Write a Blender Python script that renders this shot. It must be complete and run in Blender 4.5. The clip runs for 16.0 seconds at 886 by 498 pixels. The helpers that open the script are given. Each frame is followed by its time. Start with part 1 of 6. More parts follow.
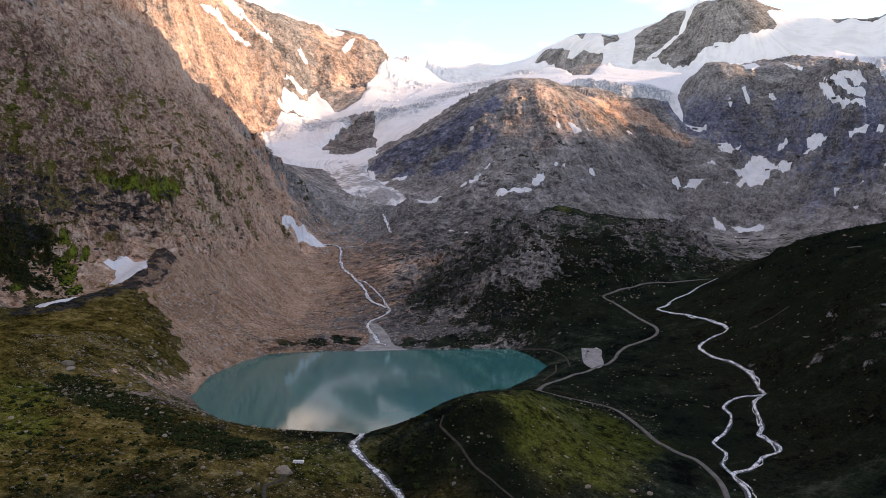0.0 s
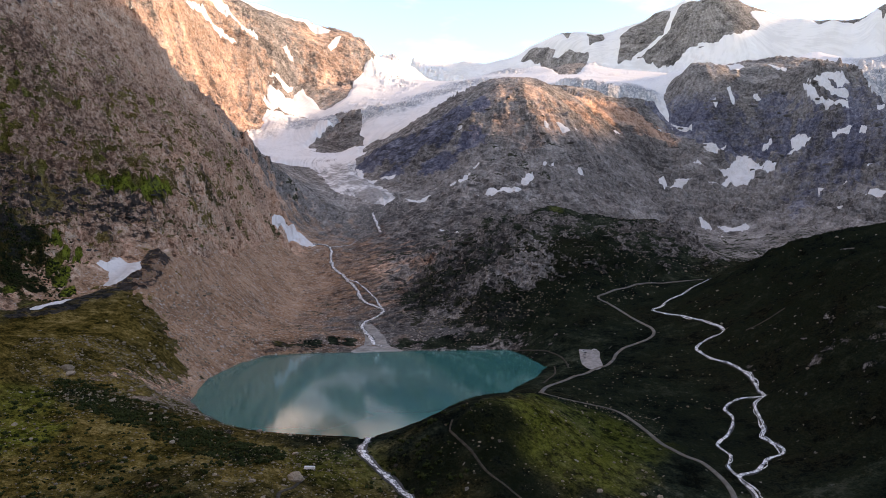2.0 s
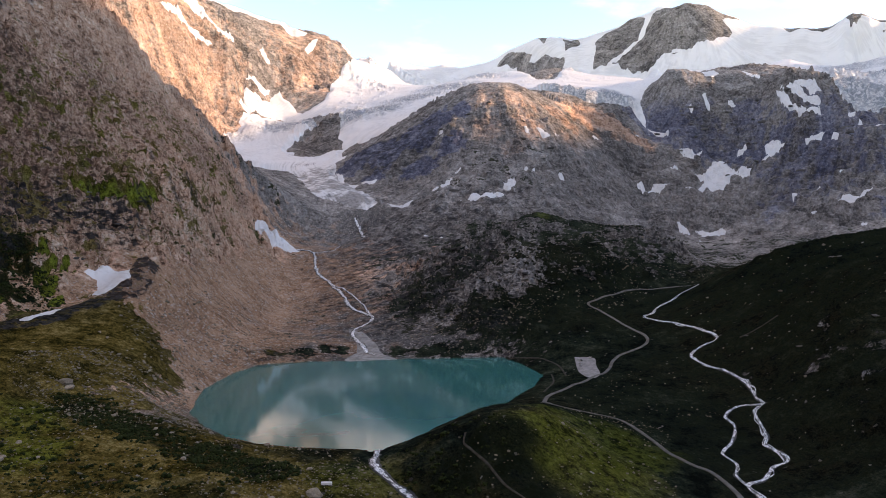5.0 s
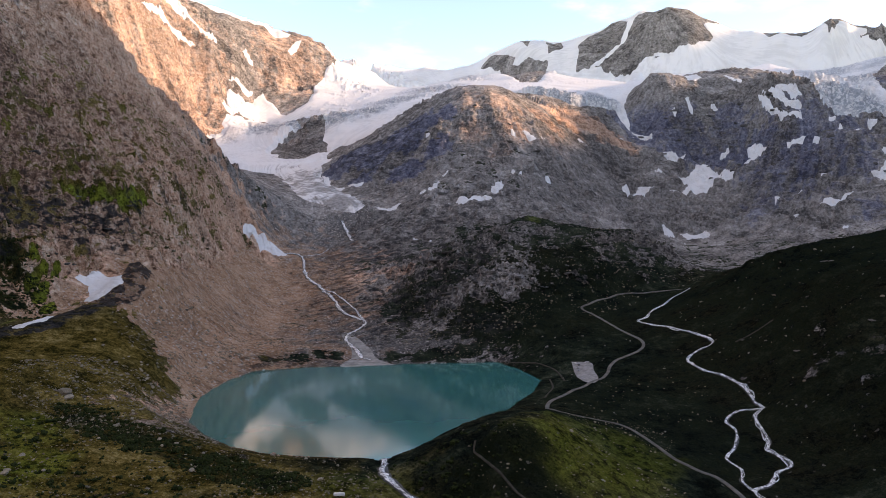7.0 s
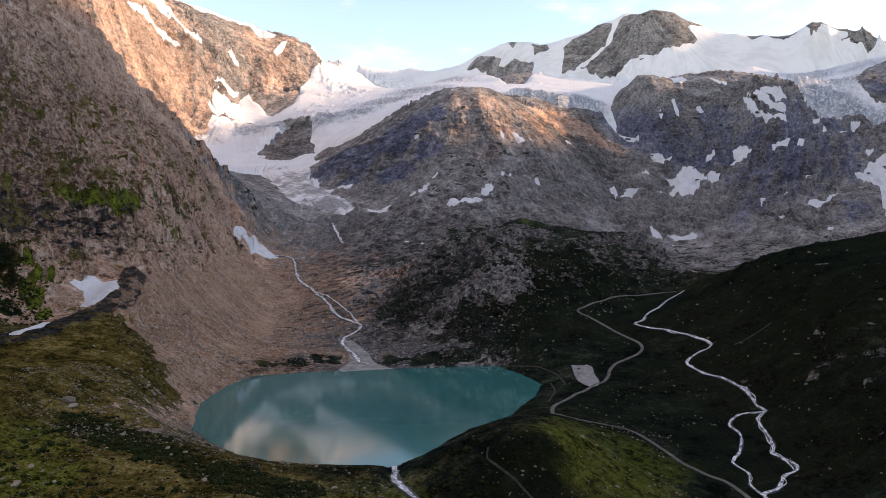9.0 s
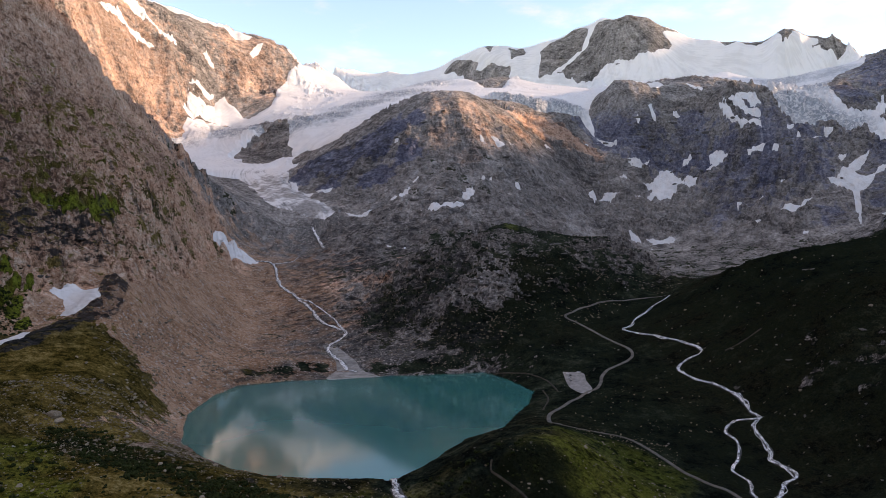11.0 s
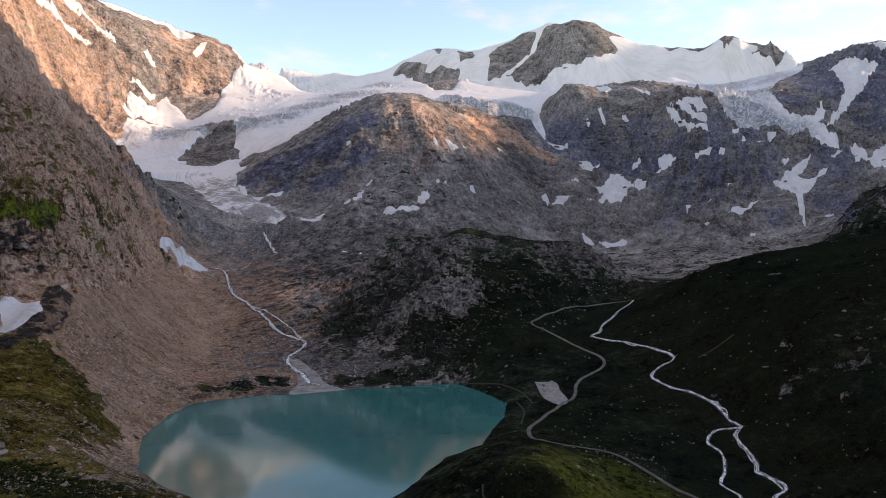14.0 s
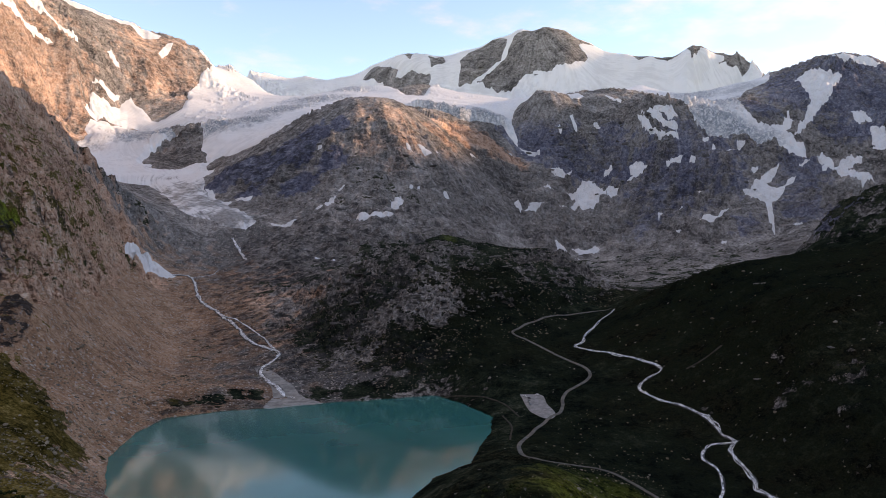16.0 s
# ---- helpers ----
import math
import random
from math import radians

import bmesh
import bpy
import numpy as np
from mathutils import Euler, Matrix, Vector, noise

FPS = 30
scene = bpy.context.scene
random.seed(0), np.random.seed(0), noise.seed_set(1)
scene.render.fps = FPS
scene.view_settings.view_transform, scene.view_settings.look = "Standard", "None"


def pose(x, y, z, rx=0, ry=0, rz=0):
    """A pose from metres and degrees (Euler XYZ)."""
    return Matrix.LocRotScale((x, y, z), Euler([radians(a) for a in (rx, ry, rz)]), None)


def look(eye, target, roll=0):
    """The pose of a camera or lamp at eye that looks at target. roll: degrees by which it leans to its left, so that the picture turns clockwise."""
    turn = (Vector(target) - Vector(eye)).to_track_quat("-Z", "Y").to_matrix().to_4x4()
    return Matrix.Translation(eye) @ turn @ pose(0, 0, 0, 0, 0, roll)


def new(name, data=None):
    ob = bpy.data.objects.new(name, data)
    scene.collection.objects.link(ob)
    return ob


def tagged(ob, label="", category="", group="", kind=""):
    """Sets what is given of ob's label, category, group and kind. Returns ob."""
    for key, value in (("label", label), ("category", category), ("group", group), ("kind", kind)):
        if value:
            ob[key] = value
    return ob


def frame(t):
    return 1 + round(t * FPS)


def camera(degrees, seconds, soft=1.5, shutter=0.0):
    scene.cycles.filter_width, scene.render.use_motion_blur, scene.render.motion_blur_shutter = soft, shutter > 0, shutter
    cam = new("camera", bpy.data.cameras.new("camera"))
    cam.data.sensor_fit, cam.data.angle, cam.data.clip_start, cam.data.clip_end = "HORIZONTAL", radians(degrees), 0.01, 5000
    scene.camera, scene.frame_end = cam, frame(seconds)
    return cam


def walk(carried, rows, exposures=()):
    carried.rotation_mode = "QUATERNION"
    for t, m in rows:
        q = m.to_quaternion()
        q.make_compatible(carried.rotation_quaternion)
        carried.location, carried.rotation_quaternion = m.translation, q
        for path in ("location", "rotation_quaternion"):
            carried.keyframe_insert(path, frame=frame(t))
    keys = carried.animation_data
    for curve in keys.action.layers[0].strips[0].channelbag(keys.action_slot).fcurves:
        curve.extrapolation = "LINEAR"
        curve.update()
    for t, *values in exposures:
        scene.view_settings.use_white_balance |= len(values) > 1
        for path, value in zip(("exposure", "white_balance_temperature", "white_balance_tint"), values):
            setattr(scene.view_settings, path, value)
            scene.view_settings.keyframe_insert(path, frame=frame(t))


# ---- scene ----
cam = camera(62.92, 16.0, soft=0.6)
# seconds, x, y, z, pitch, roll, yaw
ROWS = [
    (0.0, -0.00, 0.00, 140.30, -1.225, 0.641, 0.001),
    (0.5, -3.90, 0.21, 141.34, -1.302, 0.622, -0.344),
    (1.0, -7.92, 0.84, 141.93, -1.337, 0.594, -0.677),
    (1.5, -12.44, 0.65, 143.42, -1.394, 0.576, -1.019),
    (2.0, -16.53, 0.92, 144.56, -1.416, 0.566, -1.341),
    (2.5, -20.75, 1.02, 145.29, -1.372, 0.564, -1.680),
    (3.0, -24.65, 1.23, 146.44, -1.331, 0.588, -2.013),
    (3.5, -29.34, 1.86, 147.77, -1.308, 0.578, -2.386),
    (4.0, -33.64, 2.12, 148.89, -1.284, 0.589, -2.762),
    (6.5, -55.23, 5.12, 153.90, -1.128, 0.568, -4.630),
    (7.0, -59.92, 5.77, 155.05, -1.113, 0.600, -5.017),
    (7.5, -64.13, 6.14, 155.93, -1.094, 0.594, -5.340),
    (8.0, -68.62, 6.81, 156.98, -1.079, 0.649, -5.679),
    (8.5, -73.36, 7.56, 158.19, -1.075, 0.651, -6.012),
    (9.0, -78.03, 8.42, 159.19, -1.094, 0.672, -6.336),
    (11.5, -96.95, 23.74, 163.89, -0.814, 0.773, -9.143),
    (12.0, -99.14, 29.24, 164.94, -0.787, 0.780, -10.014),
    (12.5, -101.38, 33.85, 165.83, -0.746, 0.772, -10.648),
    (13.0, -104.16, 39.46, 166.31, -0.754, 0.924, -11.141),
    (13.5, -108.15, 44.51, 167.29, -0.804, 1.041, -11.832),
    (14.0, -113.37, 50.70, 168.45, -0.763, 1.062, -12.620),
    (14.5, -116.29, 58.62, 168.60, -0.645, 0.996, -13.488),
    (15.0, -119.94, 65.95, 168.66, -0.493, 0.862, -14.209),
    (15.5, -121.93, 72.48, 170.26, -0.468, 0.818, -14.723),
    (16.0, -123.49, 79.34, 171.21, -0.367, 0.817, -15.204),
]
walk(cam, [(t, pose(x, y, z, 90 + pitch, roll, yaw)) for t, x, y, z, pitch, roll, yaw in ROWS],
     exposures=[(0.0, 2.34, 9700, 21), (8.0, 2.21, 9600, 21), (16.0, 1.92, 9400, 20)])
# ---- sky and sun: a low evening sun from the right, behind an unseen ridge added to block it
CLOUD_SCALE, CLOUD_SHIFT, CLOUD_COLOUR = 2.3, (0.3, 0.1, 0.0), (2.6, 2.05, 1.7, 1)
SUN_AZIMUTH, SUN_ELEVATION = 98.0, 10.0      # degrees clockwise from the way ahead (+y); up


def make_world():
    world = bpy.data.worlds.new("evening_sky")
    scene.world = world
    world.use_nodes = True
    nt = world.node_tree
    nt.nodes.clear()
    out = nt.nodes.new("ShaderNodeOutputWorld")
    bg = nt.nodes.new("ShaderNodeBackground")
    sky = nt.nodes.new("ShaderNodeTexSky")
    sky.sky_type = "NISHITA"
    sky.sun_disc = False
    sky.sun_elevation = radians(SUN_ELEVATION)
    sky.sun_rotation = radians(SUN_AZIMUTH)
    sky.altitude = 2000
    sky.air_density, sky.dust_density, sky.ozone_density = 0.9, 0.08, 2.2
    bg.inputs["Strength"].default_value = 0.15
    # thin evening clouds, drawn out along a level sheet high above
    coord = nt.nodes.new("ShaderNodeTexCoord")
    parts = nt.nodes.new("ShaderNodeSeparateXYZ")
    nt.links.new(coord.outputs["Generated"], parts.inputs[0])
    lift = nt.nodes.new("ShaderNodeMath")
    lift.operation = "ADD"
    lift.inputs[1].default_value = 0.16
    nt.links.new(parts.outputs[2], lift.inputs[0])
    flat = nt.nodes.new("ShaderNodeVectorMath")
    flat.operation = "DIVIDE"
    nt.links.new(coord.outputs["Generated"], flat.inputs[0])
    nt.links.new(lift.outputs[0], flat.inputs[1])
    puff = nt.nodes.new("ShaderNodeTexNoise")
    puff.inputs["Scale"].default_value, puff.inputs["Detail"].default_value, puff.inputs["Roughness"].default_value = CLOUD_SCALE, 7, 0.58
    move = nt.nodes.new("ShaderNodeMapping")
    move.inputs["Location"].default_value = CLOUD_SHIFT
    nt.links.new(flat.outputs[0], move.inputs["Vector"])
    nt.links.new(move.outputs[0], puff.inputs["Vector"])
    dense = nt.nodes.new("ShaderNodeMapRange")
    dense.interpolation_type = "SMOOTHSTEP"
    dense.inputs[1].default_value, dense.inputs[2].default_value, dense.inputs[4].default_value = 0.47, 0.66, 0.85
    nt.links.new(puff.outputs[0], dense.inputs[0])
    over = nt.nodes.new("ShaderNodeMix")
    over.data_type = "RGBA"
    over.inputs[7].default_value = CLOUD_COLOUR
    # seen low over the ridges they thin out into faint wisps
    high = nt.nodes.new("ShaderNodeMapRange")
    high.interpolation_type = "SMOOTHSTEP"
    high.inputs[1].default_value, high.inputs[2].default_value, high.inputs[3].default_value = 0.22, 0.5, 0.24
    nt.links.new(parts.outputs[2], high.inputs[0])
    amount = nt.nodes.new("ShaderNodeMath")
    amount.operation = "MULTIPLY"
    nt.links.new(dense.outputs[0], amount.inputs[0])
    nt.links.new(high.outputs[0], amount.inputs[1])
    nt.links.new(amount.outputs[0], over.inputs[0])
    nt.links.new(sky.outputs[0], over.inputs[6])
    nt.links.new(over.outputs[2], bg.inputs["Color"])
    nt.links.new(bg.outputs[0], out.inputs["Surface"])
    return nt, sky, bg


make_world()
sun = new("sun", bpy.data.lights.new("sun", "SUN"))
sun.data.energy, sun.data.angle, sun.data.color = 1.5, radians(3.0), (1.0, 0.80, 0.645)
_a, _e = radians(SUN_AZIMUTH), radians(SUN_ELEVATION)
sun.matrix_world = look((0, 0, 0), (-math.sin(_a) * math.cos(_e), -math.cos(_a) * math.cos(_e), -math.sin(_e)))
sun.location = (0, 0, 2500)
# ---- materials


class Nodes:
    """A short hand for node materials."""

    def __init__(self, name):
        self.mat = bpy.data.materials.new(name)
        self.mat.use_nodes = True
        self.tree = self.mat.node_tree
        self.tree.nodes.clear()
        self.out = self.tree.nodes.new("ShaderNodeOutputMaterial")
        self.bsdf = self.tree.nodes.new("ShaderNodeBsdfPrincipled")
        self.tree.links.new(self.bsdf.outputs[0], self.out.inputs["Surface"])
        self.where = self.tree.nodes.new("ShaderNodeNewGeometry").outputs["Position"]

    def link(self, a, b):
        self.tree.links.new(a, b)

    def put(self, socket, value):
        if hasattr(value, "is_linked"):
            self.link(value, socket)
        else:
            socket.default_value = value

    def set(self, **values):
        for k, v in values.items():
            self.put(self.bsdf.inputs[k.replace("_", " ")], (*v, 1) if isinstance(v, tuple) and len(v) == 3 else v)
        return self

    def attr(self, name):
        n = self.tree.nodes.new("ShaderNodeAttribute")
        n.attribute_name = name
        return n.outputs["Fac"]

    def stretch(self, sx, sy, sz, turn=0.0):
        n = self.tree.nodes.new("ShaderNodeMapping")
        n.inputs["Scale"].default_value = (sx, sy, sz)
        n.inputs["Rotation"].default_value = (0, 0, radians(turn))
        self.link(self.where, n.inputs["Vector"])
        return n.outputs[0]

    def noise(self, size, detail=4.0, rough=0.55, vector=None, kind="FBM", distort=0.0):
        n = self.tree.nodes.new("ShaderNodeTexNoise")
        n.noise_type = kind
        self.link(vector or self.where, n.inputs["Vector"])
        n.inputs["Scale"].default_value = 1.0 / size
        n.inputs["Detail"].default_value = detail
        n.inputs["Roughness"].default_value = rough
        n.inputs["Distortion"].default_value = distort
        return n.outputs[0]

    def cells(self, size, feature="F1", vector=None, out="Distance"):
        n = self.tree.nodes.new("ShaderNodeTexVoronoi")
        n.feature = feature
        self.link(vector or self.where, n.inputs["Vector"])
        n.inputs["Scale"].default_value = 1.0 / size
        return n.outputs[out]

    def math(self, op, a, b=0.0, c=0.0):
        n = self.tree.nodes.new("ShaderNodeMath")
        n.operation = op
        for s, v in zip(n.inputs, (a, b, c)):
            self.put(s, v)
        return n.outputs[0]

    def span(self, value, lo, hi, to_lo=0.0, to_hi=1.0):
        n = self.tree.nodes.new("ShaderNodeMapRange")
        n.interpolation_type = "SMOOTHSTEP"
        for s, v in zip(n.inputs, (value, lo, hi, to_lo, to_hi)):
            self.put(s, v)
        return n.outputs[0]

    def mix(self, fac, a, b, blend="MIX"):
        n = self.tree.nodes.new("ShaderNodeMix")
        n.data_type, n.blend_type = "RGBA", blend
        self.put(n.inputs[0], fac)
        for s, v in ((n.inputs[6], a), (n.inputs[7], b)):
            self.put(s, (*v, 1) if isinstance(v, tuple) and len(v) == 3 else v)
        return n.outputs[2]

    def ramp(self, fac, *stops):
        n = self.tree.nodes.new("ShaderNodeValToRGB")
        while len(n.color_ramp.elements) < len(stops):
            n.color_ramp.elements.new(0.5)
        for e, (at, colour) in zip(n.color_ramp.elements, stops):
            e.position, e.color = at, (*colour, 1)
        self.link(fac, n.inputs[0])
        return n.outputs[0]

    def bump(self, height, distance, strength=1.0, normal=None):
        n = self.tree.nodes.new("ShaderNodeBump")
        n.inputs["Strength"].default_value = strength
        n.inputs["Distance"].default_value = distance
        self.link(height, n.inputs["Height"])
        if normal:
            self.link(normal, n.inputs["Normal"])
        return n.outputs[0]


def ground_material():
    m = Nodes("mountain_ground")
    grass, scree, red, darkened = m.attr("grass"), m.attr("scree"), m.attr("red"), m.attr("dark")
    lush, scrub, steep, pale = m.attr("lush"), m.attr("scrub"), m.attr("steep"), m.attr("pale")
    coarse = m.attr("coarse")
    big, mid, small, tiny = m.noise(210, 4), m.noise(34, 5, 0.6), m.noise(7, 5, 0.65), m.noise(1.7, 4, 0.7)
    fall = m.tree.nodes.new("ShaderNodeAttribute")
    fall.attribute_name = "fall"
    fall = fall.outputs["Vector"]
    streak, thread = m.noise(26, 5, 0.62, vector=fall), m.noise(6, 4, 0.6, vector=fall)
    dry = m.attr("dry")
    # places shifted about, so that the blocks get ragged edges
    shift = m.tree.nodes.new("ShaderNodeTexNoise")
    shift.inputs["Scale"].default_value, shift.inputs["Detail"].default_value = 1 / 9, 4
    ragged = m.tree.nodes.new("ShaderNodeVectorMath")
    ragged.operation = "MULTIPLY_ADD"
    m.link(m.where, shift.inputs["Vector"])
    m.link(shift.outputs["Color"], ragged.inputs[0])
    ragged.inputs[1].default_value = (9, 9, 9)
    m.link(m.where, ragged.inputs[2])
    ragged = ragged.outputs[0]

    def both(a, b):
        """The finer grain near by, the coarser far away."""
        return m.math("ADD", a, m.math("MULTIPLY", coarse, m.math("SUBTRACT", b, a)))
    block, stone = both(m.cells(5.5, out="Color", vector=ragged), m.cells(15, out="Color", vector=ragged)), m.cells(2.1, out="Color")
    rift = both(m.cells(8, "DISTANCE_TO_EDGE", vector=ragged), m.cells(24, "DISTANCE_TO_EDGE", vector=ragged))
    hollow = m.noise(64, 6, 0.66, vector=m.stretch(1, 1, 0.6))
    blotch = both(m.noise(12, 6, 0.68, vector=m.stretch(0.8, 0.8, 1.5)), m.noise(26, 6, 0.72, vector=m.stretch(0.8, 0.8, 1.3)))
    facet = both(m.noise(4.5, 5, 0.72), m.noise(9, 6, 0.76))
    crack = m.math("ABSOLUTE", m.math("SUBTRACT", m.noise(24, 5, 0.6, distort=0.6), 0.5))
    hair = m.math("ABSOLUTE", m.math("SUBTRACT", both(m.noise(7, 4, 0.6, distort=0.4), m.noise(18, 4, 0.6, distort=0.4)), 0.5))

    def total(*pairs):
        out = 0.0
        for v, w in pairs:
            out = m.math("MULTIPLY_ADD", v, w, out)
        return out
    gully = m.noise(110, 5, 0.6, vector=fall)
    bed = m.noise(22, 5, 0.62, vector=m.stretch(0.5, 0.5, 1.5, 25))
    far_bed = m.noise(48, 6, 0.64, vector=m.stretch(0.55, 0.55, 1.3, 25))
    tone = total((big, 0.15), (mid, 0.13), (bed, 0.15), (streak, 0.03), (blotch, 0.22), (facet, 0.24), (block, 0.08))
    tone = both(tone, total((big, 0.10), (mid, 0.07), (gully, 0.18), (streak, 0.13), (far_bed, 0.11), (blotch, 0.11), (facet, 0.30)))
    tone = both(m.math("MULTIPLY_ADD", tone, 1.6, -0.3), m.math("MULTIPLY_ADD", tone, 1.45, -0.23))
    rock = m.ramp(tone, (0.42, (0.078, 0.073, 0.070)), (0.47, (0.175, 0.162, 0.153)), (0.53, (0.285, 0.266, 0.25)), (0.60, (0.46, 0.435, 0.415)))
    rust = m.ramp(tone, (0.42, (0.28, 0.155, 0.103)), (0.47, (0.54, 0.315, 0.214)), (0.53, (0.69, 0.44, 0.315)), (0.60, (0.78, 0.58, 0.45)))
    rock = m.mix(m.math("MULTIPLY", m.span(m.math("ADD", red, m.math("MULTIPLY", m.math("SUBTRACT", total((blotch, 0.5), (gully, 0.5)), 0.5), 2.0)), 0.15, 0.8), m.span(big, 0.35, 0.62, 0.7, 1.0)), rock, rust)
    # blue tint: shade and haze on far rock, put into its colour
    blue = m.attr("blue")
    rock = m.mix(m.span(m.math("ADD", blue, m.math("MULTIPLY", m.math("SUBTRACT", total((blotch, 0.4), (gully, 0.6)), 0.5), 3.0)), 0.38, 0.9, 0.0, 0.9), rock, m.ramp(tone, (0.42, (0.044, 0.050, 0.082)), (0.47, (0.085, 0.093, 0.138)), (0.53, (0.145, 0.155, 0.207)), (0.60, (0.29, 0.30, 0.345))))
    # pale, ice-worn slabs
    rock = m.mix(m.math("MULTIPLY", pale, m.span(streak, 0.42, 0.56)), rock, m.ramp(small, (0.42, (0.14, 0.135, 0.13)), (0.58, (0.52, 0.50, 0.48))))
    rock = m.mix(m.math("MULTIPLY_ADD", coarse, -0.25, 0.4), rock, m.mix(m.span(block, 0.0, 1.0, 0.2, 0.8), (0.32, 0.32, 0.32), (0.72, 0.72, 0.72)), "OVERLAY")
    # clefts: their shade painted in as dark blotches and seams
    gap_shade = m.math("MAXIMUM", m.math("MAXIMUM", m.span(blotch, 0.435, 0.405, 0.0, 0.9), m.math("MULTIPLY", m.span(rift, 0.06, 0.015, 0.0, 0.8), m.span(mid, 0.46, 0.56))), m.math("MAXIMUM", m.span(crack, 0.016, 0.004, 0.0, 0.6), m.span(facet, 0.42, 0.385, 0.0, 0.85)))
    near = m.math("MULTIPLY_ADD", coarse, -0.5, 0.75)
    gap_shade = m.math("MULTIPLY", gap_shade, near)
    rock = m.mix(gap_shade, rock, m.mix(0.8, rock, (0.012, 0.012, 0.014)))
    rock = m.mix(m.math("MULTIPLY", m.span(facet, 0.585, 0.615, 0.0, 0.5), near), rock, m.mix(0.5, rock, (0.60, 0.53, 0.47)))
    # relief shading painted into the rock: upright faces darker, ledges paler
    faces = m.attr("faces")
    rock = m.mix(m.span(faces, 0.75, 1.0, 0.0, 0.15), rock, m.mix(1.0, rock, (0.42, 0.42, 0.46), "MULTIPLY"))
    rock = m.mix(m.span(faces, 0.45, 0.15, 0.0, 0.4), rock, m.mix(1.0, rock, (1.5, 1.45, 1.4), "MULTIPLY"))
    # gravel and debris
    gtone = total((tiny, 0.4), (small, 0.22), (mid, 0.14), (streak, 0.16), (thread, 0.08))
    stones = m.ramp(gtone, (0.43, (0.225, 0.128, 0.08)), (0.5, (0.44, 0.26, 0.168)), (0.57, (0.61, 0.415, 0.295)))
    grey = m.ramp(gtone, (0.43, (0.050, 0.048, 0.047)), (0.5, (0.13, 0.125, 0.121)), (0.57, (0.30, 0.29, 0.28)))
    debris = m.mix(red, grey, stones)
    debris = m.mix(m.span(hollow, 0.46, 0.40, 0.0, 0.35), debris, m.mix(0.55, debris, (0.05, 0.035, 0.026)))
    debris = m.mix(m.span(stone, 0.74, 0.86, 0.0, 0.85), debris, (0.55, 0.49, 0.44))
    debris = m.mix(m.span(stone, 0.20, 0.10, 0.0, 0.6), debris, (0.05, 0.045, 0.042))
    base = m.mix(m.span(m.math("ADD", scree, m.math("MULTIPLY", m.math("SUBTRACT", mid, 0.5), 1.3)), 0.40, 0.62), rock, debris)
    # turf: olive and a dark green deepened for shade, thinning out to brown heath
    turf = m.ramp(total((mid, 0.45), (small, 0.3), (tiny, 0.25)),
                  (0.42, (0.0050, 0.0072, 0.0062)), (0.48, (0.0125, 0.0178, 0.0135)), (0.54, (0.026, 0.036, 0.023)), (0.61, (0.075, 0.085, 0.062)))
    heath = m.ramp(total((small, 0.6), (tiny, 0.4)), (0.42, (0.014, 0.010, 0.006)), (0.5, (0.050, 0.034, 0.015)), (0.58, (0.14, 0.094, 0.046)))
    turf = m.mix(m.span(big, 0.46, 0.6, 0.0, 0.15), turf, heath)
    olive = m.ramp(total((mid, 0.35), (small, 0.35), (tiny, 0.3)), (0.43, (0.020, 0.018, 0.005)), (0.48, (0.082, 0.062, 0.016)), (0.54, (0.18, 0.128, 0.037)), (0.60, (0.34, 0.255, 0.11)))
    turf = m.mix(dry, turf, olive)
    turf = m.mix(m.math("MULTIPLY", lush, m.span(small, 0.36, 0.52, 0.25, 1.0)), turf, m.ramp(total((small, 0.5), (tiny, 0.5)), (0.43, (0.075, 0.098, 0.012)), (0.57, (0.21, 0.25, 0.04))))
    # dark scrub; on the right slopes and the knoll it paints in shade
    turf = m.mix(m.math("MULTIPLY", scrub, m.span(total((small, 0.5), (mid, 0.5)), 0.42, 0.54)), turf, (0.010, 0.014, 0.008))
    turf = m.mix(m.span(stone, 0.93, 0.99, 0.0, 0.85), turf, (0.33, 0.31, 0.28))
    cover = total((grass, 1.0), (m.math("SUBTRACT", total((mid, 0.27), (blotch, 0.33), (bed, 0.2), (small, 0.2)), 0.5), 4.8), (m.math("MULTIPLY", scree, m.math("SUBTRACT", total((streak, 0.6), (thread, 0.4)), 0.5)), 2.0), (m.math("MULTIPLY", steep, m.math("MULTIPLY_ADD", coarse, -0.2, -0.68)), 1.0), (m.math("SUBTRACT", 1.0, scree), 0.16), (scree, -0.12), (lush, 0.55), (coarse, -0.12))
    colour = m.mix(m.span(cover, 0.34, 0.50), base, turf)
    # dark mask: dark rock, plus trough and dome shade painted in
    colour = m.mix(m.math("MINIMUM", m.math("MULTIPLY", darkened, m.span(blotch, 0.42, 0.55, 1.6, 0.15)), 0.93), colour, m.mix(m.span(small, 0.4, 0.6), (0.016, 0.017, 0.018), (0.05, 0.05, 0.052)))
    n1 = m.bump(total((blotch, 1.0), (crack, 0.8)), 9.0, 0.7)
    n2 = m.bump(total((small, 1.0), (facet, 0.8), (hair, 0.5), (tiny, 0.35)), 4.0, 0.85, n1)
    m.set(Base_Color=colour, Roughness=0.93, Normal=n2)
    m.bsdf.inputs["Specular IOR Level"].default_value = 0.0
    return m.mat


